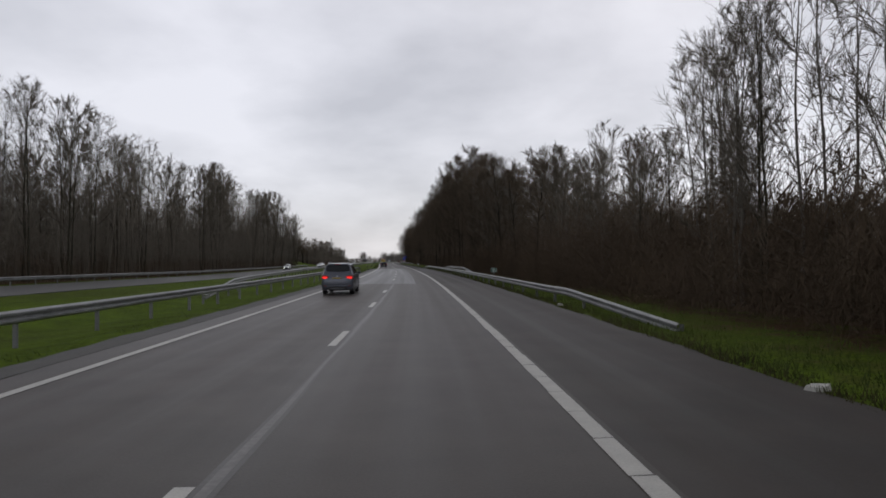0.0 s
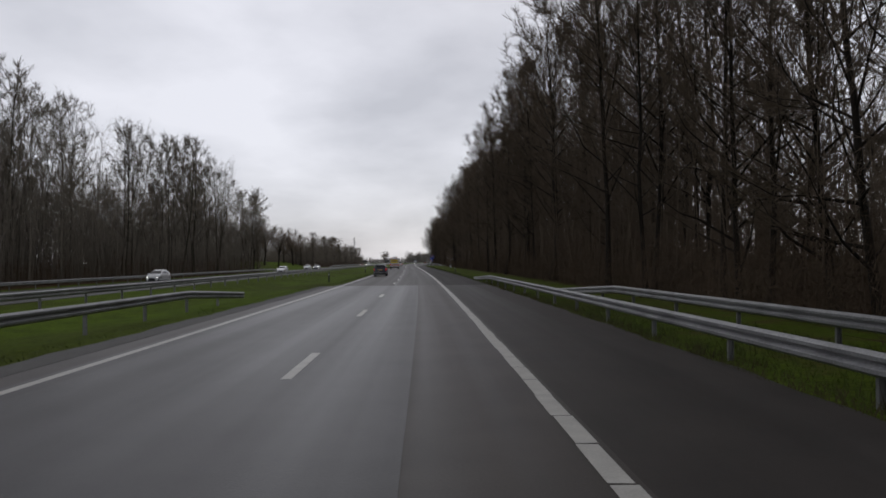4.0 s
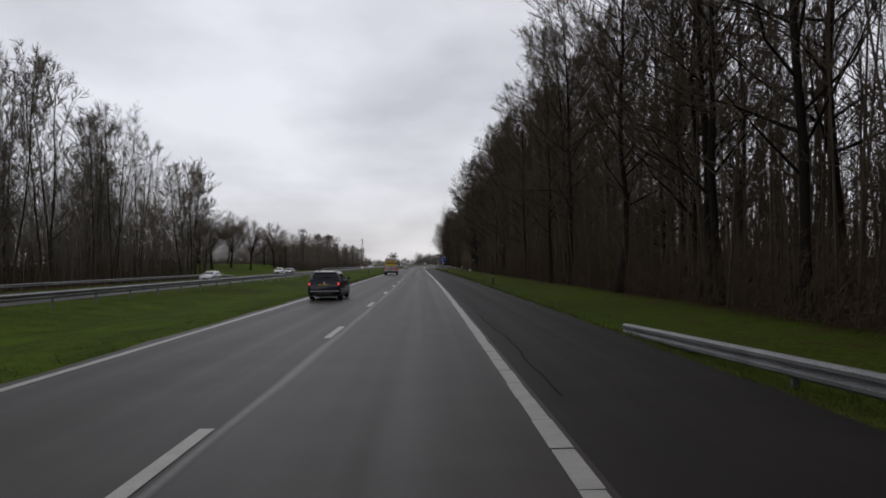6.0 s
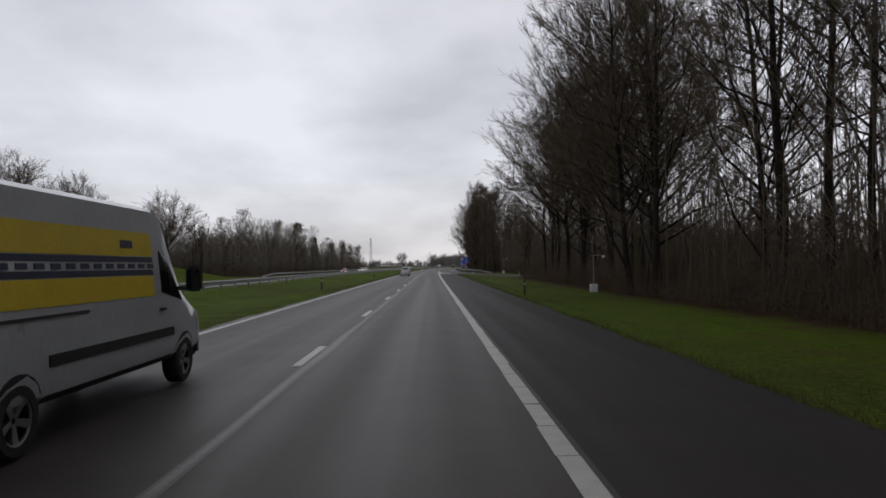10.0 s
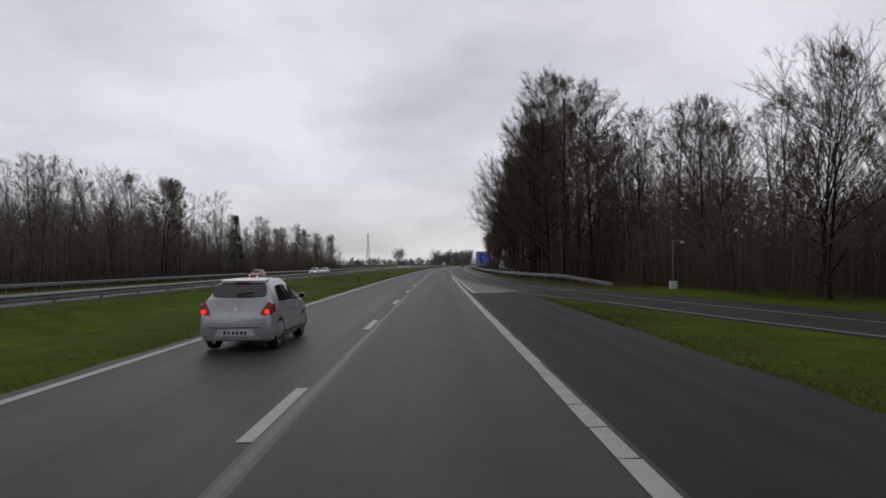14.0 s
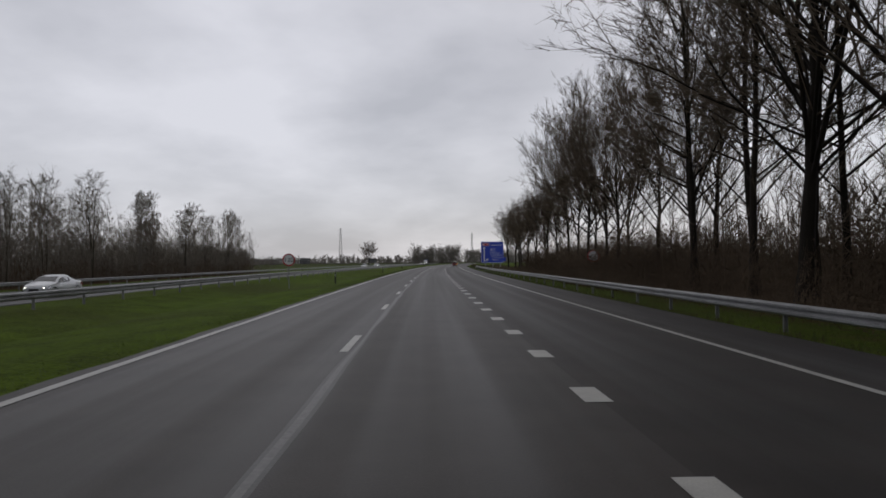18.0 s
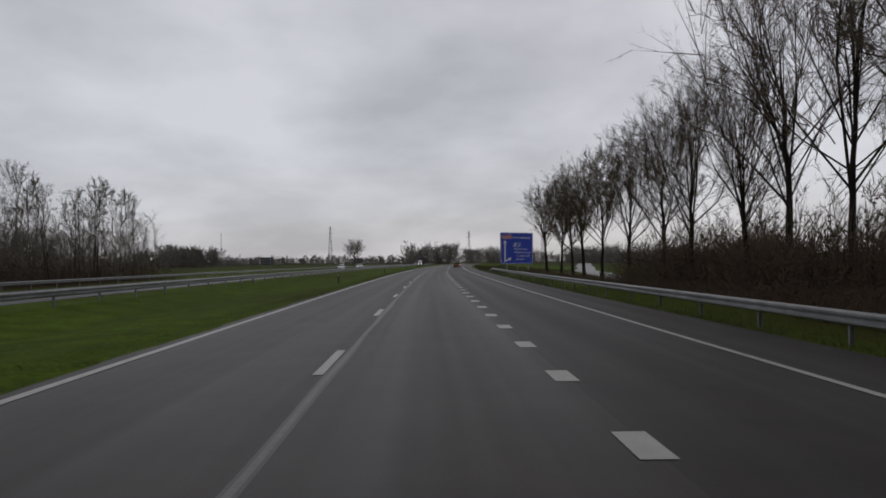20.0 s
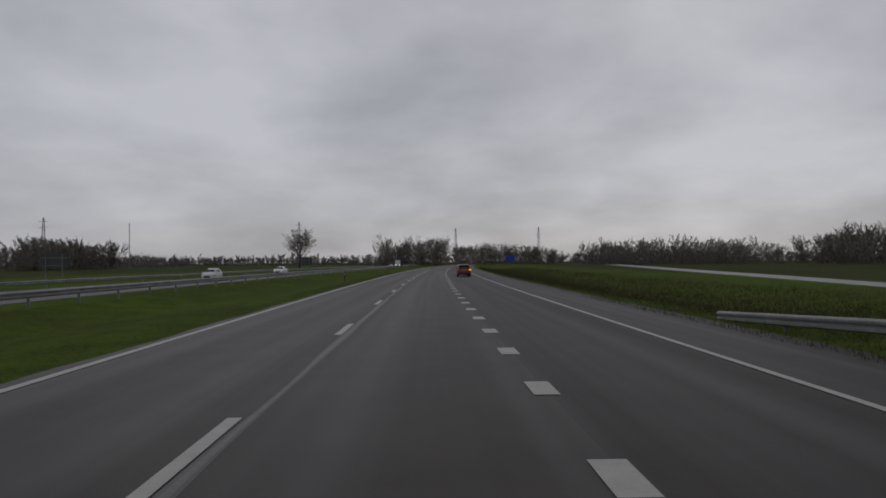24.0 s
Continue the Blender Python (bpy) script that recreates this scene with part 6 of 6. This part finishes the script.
def far_blue_sign(s, u):
    v = thing("exit_sign", at(s, u, -0.1), heading(s), "small far blue exit sign beside the road", "road sign")
    poly_plate("board", rounded(-2.2, 2.2, 1.6, 4.4, 0.15), 0, 0.05, SIGN["blue"], v)
    for x in (-1.3, 1.3):
        tube_post("post", x, 0.1, -0.1, 4.2, 0.07, M["zinc"], v)


far_blue_sign(936, 27)


def lattice_mast(s, u, h, base, label):
    """A tapering steel mast: four legs, rings and crossing braces."""
    v = thing("lattice_mast", at(s, u, -0.5), 20, label, "mast", "masts on the horizon")
    n = 9
    zs = [h * k / n for k in range(n + 1)]
    half = lambda z: base * (1 - 0.82 * z / h)
    brace = Geo()
    rr = base * 0.035 + 0.03
    corner = lambda k, z: np.array([(1, 1), (-1, 1), (-1, -1), (1, -1)][k % 4] + (0,)) * half(z) + [0, 0, z]
    for k in range(4):
        legs = Geo()
        legs.tube([corner(k, z) for z in zs], [rr] * (n + 1), 4)
        part("leg", legs.mesh("leg", M["zinc_post"]), None, v)
        for a, b in zip(zs, zs[1:]):
            brace.tube([corner(k, a), corner(k + 1, b)], [rr * 0.6] * 2, 3)
            brace.tube([corner(k + 1, a), corner(k, b)], [rr * 0.6] * 2, 3)
            brace.tube([corner(k, b), corner(k + 1, b)], [rr * 0.6] * 2, 3)
    part("bracing", brace.mesh("bracing", M["zinc_post"]), None, v)
    arm = Geo()
    for z in (h * 0.8, h * 0.92):
        arm.tube([np.array((-base * 1.6, 0, z)), np.array((base * 1.6, 0, z))], [rr] * 2, 4)
    part("cross_arms", arm.mesh("cross_arms", M["zinc_post"]), None, v)
    return v


lattice_mast(953, -218, 27, 1.5, "grey lattice mast above the far trees")
lattice_mast(1360, -205, 48, 2.6, "tall lattice mast on the horizon")
lattice_mast(1503, -39, 46, 2.4, "tall lattice mast on the horizon")
lattice_mast(1412, 64, 42, 2.2, "tall lattice mast on the horizon")
pole = thing("flag_pole", at(898, -140, -0.5), 0, "thin tall pole beyond the fields", "pole")
tube_post("pole", 0, 0, 0, 20, 0.14, M["zinc_post"], pole)
tube_post("pole_base", 0, 0, 0, 1.0, 0.3, M["zinc_post"], pole)


def lorry(s, u):
    """An oncoming lorry with a dark box body."""
    place, turn = drive(s, u, True)
    v = thing("lorry", place, turn, "oncoming lorry with a dark blue box body", "truck", "oncoming cars")
    navy = paint("dark_blue_lorry", (0.03, 0.035, 0.09), 0.1)
    part("box_body", box(-1.24, 1.24, 0, 6.2, 1.0, 3.7, 0.04, 2), navy, v)
    cab = part("cab", loft([[Vector((x, y, z)) for x, z in ((-1.15, 0.55), (1.15, 0.55), (1.2, 1.6), (1.1, top), (-1.1, top), (-1.2, 1.6))] for y, top in ((6.35, 3.1), (7.6, 3.05), (8.0, 2.2), (8.05, 1.7))]), P_WHITE, v, "pale cab")
    part("windscreen", slab([(-1.0, 8.02, 1.75), (1.0, 8.02, 1.75), (0.95, 7.68, 2.85), (-0.95, 7.68, 2.85)], 0.02, (0, 1, 0.3)), CAR["glass"], cab)
    part("chassis", box(-0.9, 0.9, 0.1, 7.9, 0.5, 1.0), CAR["trim"], v)
    for sgn in (1, -1):
        for y in (1.6, 7.0):
            wheel(v, sgn * 1.02, y, 0.5, 0.3, sgn)
        part("headlamp", box(*sorted((sgn * 0.75, sgn * 1.05)), 8.04, 8.08, 0.8, 0.98), CAR["head"], cab, "burning headlamp")


lorry(925, -24.6)

def house(s, u, turn):
    """A brick house with a red tiled gable roof, beyond the grassy bank."""
    v = thing("house", at(s, u, -0.5), heading(s) + turn, "brown brick house with a red tiled roof among trees", "house")
    brick = mat("brown_brick", (0.2, 0.11, 0.075), 0.85, vary=0.3, scale=0.8, fine=9, bump=0.3)
    tile = mat("red_roof_tiles", (0.21, 0.085, 0.055), 0.8, vary=0.3, scale=0.7, fine=7, bump=0.5, dist=0.03)
    glass = plain("dark_window_glass", (0.02, 0.022, 0.025), 0.1)
    hx, hy, eave, ridge = 6.0, 4.6, 5.4, 10.2
    gable = [(-hy, 0), (hy, 0), (hy, eave), (0, ridge - 0.15), (-hy, eave)]
    part("wall", loft([[Vector((x, y, z)) for y, z in gable] for x in (-hx, hx)]), brick, v)
    for sgn in (1, -1):
        up = Vector((0, sgn * (ridge - eave), hy)).normalized()
        run = [Vector((x, sgn * y, z)) for x, y, z in ((-hx - 0.3, 0, ridge), (hx + 0.3, 0, ridge), (hx + 0.3, hy + 0.45, eave - 0.46), (-hx - 0.3, hy + 0.45, eave - 0.46))]
        roof = part("roof", slab(run, 0.12, up), tile, v, "red tiled roof slope")
        for x in (-3.2, 0.4, 3.4):
            for z in (1.0, 3.4):
                w = part("window", box(x - 0.65, x + 0.65, *sorted((sgn * hy, sgn * (hy + 0.05))), z, z + 1.3, 0.02), SIGN["white"], v, "white framed window")
                part("pane", box(x - 0.54, x + 0.54, *sorted((sgn * (hy + 0.05), sgn * (hy + 0.06))), z + 0.1, z + 1.2), glass, w)
    part("chimney", box(2.0, 2.8, -0.4, 0.4, ridge - 0.6, ridge + 1.1, 0.03), brick, v)
    return v


house(436, -124, 35)


def conifer(s, u, h):
    """A dark spruce: a straight trunk with drooping whorls of needled boughs."""
    v = thing("spruce", at(s, u, float(ground_height(np.array(s), np.array(u))) - 0.05), 0, "dark green spruce among the bare trees", "tree")
    r = np.random.RandomState(int(s))
    trunk, needles = Geo(), Geo()
    trunk.tube([(0, 0, 0), (0.05, 0.02, h * 0.5), (0, 0, h)], [0.2, 0.12, 0.02], 6)
    n = 420
    z = h * (0.08 + 0.9 * r.uniform(0, 1, n) ** 1.1)
    a, ln = r.uniform(0, 6.283, n), (h - z) * 0.22 * r.uniform(0.7, 1.1, n) + 0.15
    p0 = np.column_stack([0 * z, 0 * z, z])
    p1 = p0 + np.column_stack([np.cos(a) * ln, np.sin(a) * ln, -0.25 * ln])
    needles.cones(p0, p1, 0.03)
    f = r.uniform(0.15, 1.0, (n, 16, 1))
    q = p0[:, None] + (p1 - p0)[:, None] * f
    d = (p1 - p0)[:, None] / ln[:, None, None] + r.normal(0, 0.6, (n, 16, 3))
    needles.sprigs(q.reshape(-1, 3), (q + d * 0.32).reshape(-1, 3), 0.03)
    part("trunk", trunk.mesh("trunk", M["bark"]), None, v)
    part("crown", needles.mesh("crown", mat("spruce_needles", (0.03, 0.045, 0.022), 0.8, vary=0.4, scale=0.6, fine=6, bump=0, spec=0.1)), None, v)


conifer(493, -40, 12.6)

# scraps beside the hard shoulder
scrap = mat("torn_paper", (0.5, 0.49, 0.45), 0.8, vary=0.2, scale=8, fine=40, bump=0.2, dist=0.004)
for s, u, a in ((9.1, 7.2, 20), (26.5, 7.35, 70)):
    v = thing("litter_scrap", at(s, u, -0.01), a, "crumpled pale paper scrap in the verge", "litter")
    rr = random.Random(int(s))
    rings = [[Vector((x, y + rr.uniform(-0.02, 0.02), z)) for y, z in ((-0.09, 0.0), (0.09, 0.0), (0.08, 0.05 + rr.uniform(0, 0.05)), (-0.07, 0.05 + rr.uniform(0, 0.05)))] for x in (-0.16, -0.05, 0.06, 0.15)]
    part("paper", loft(rings), scrap, v)
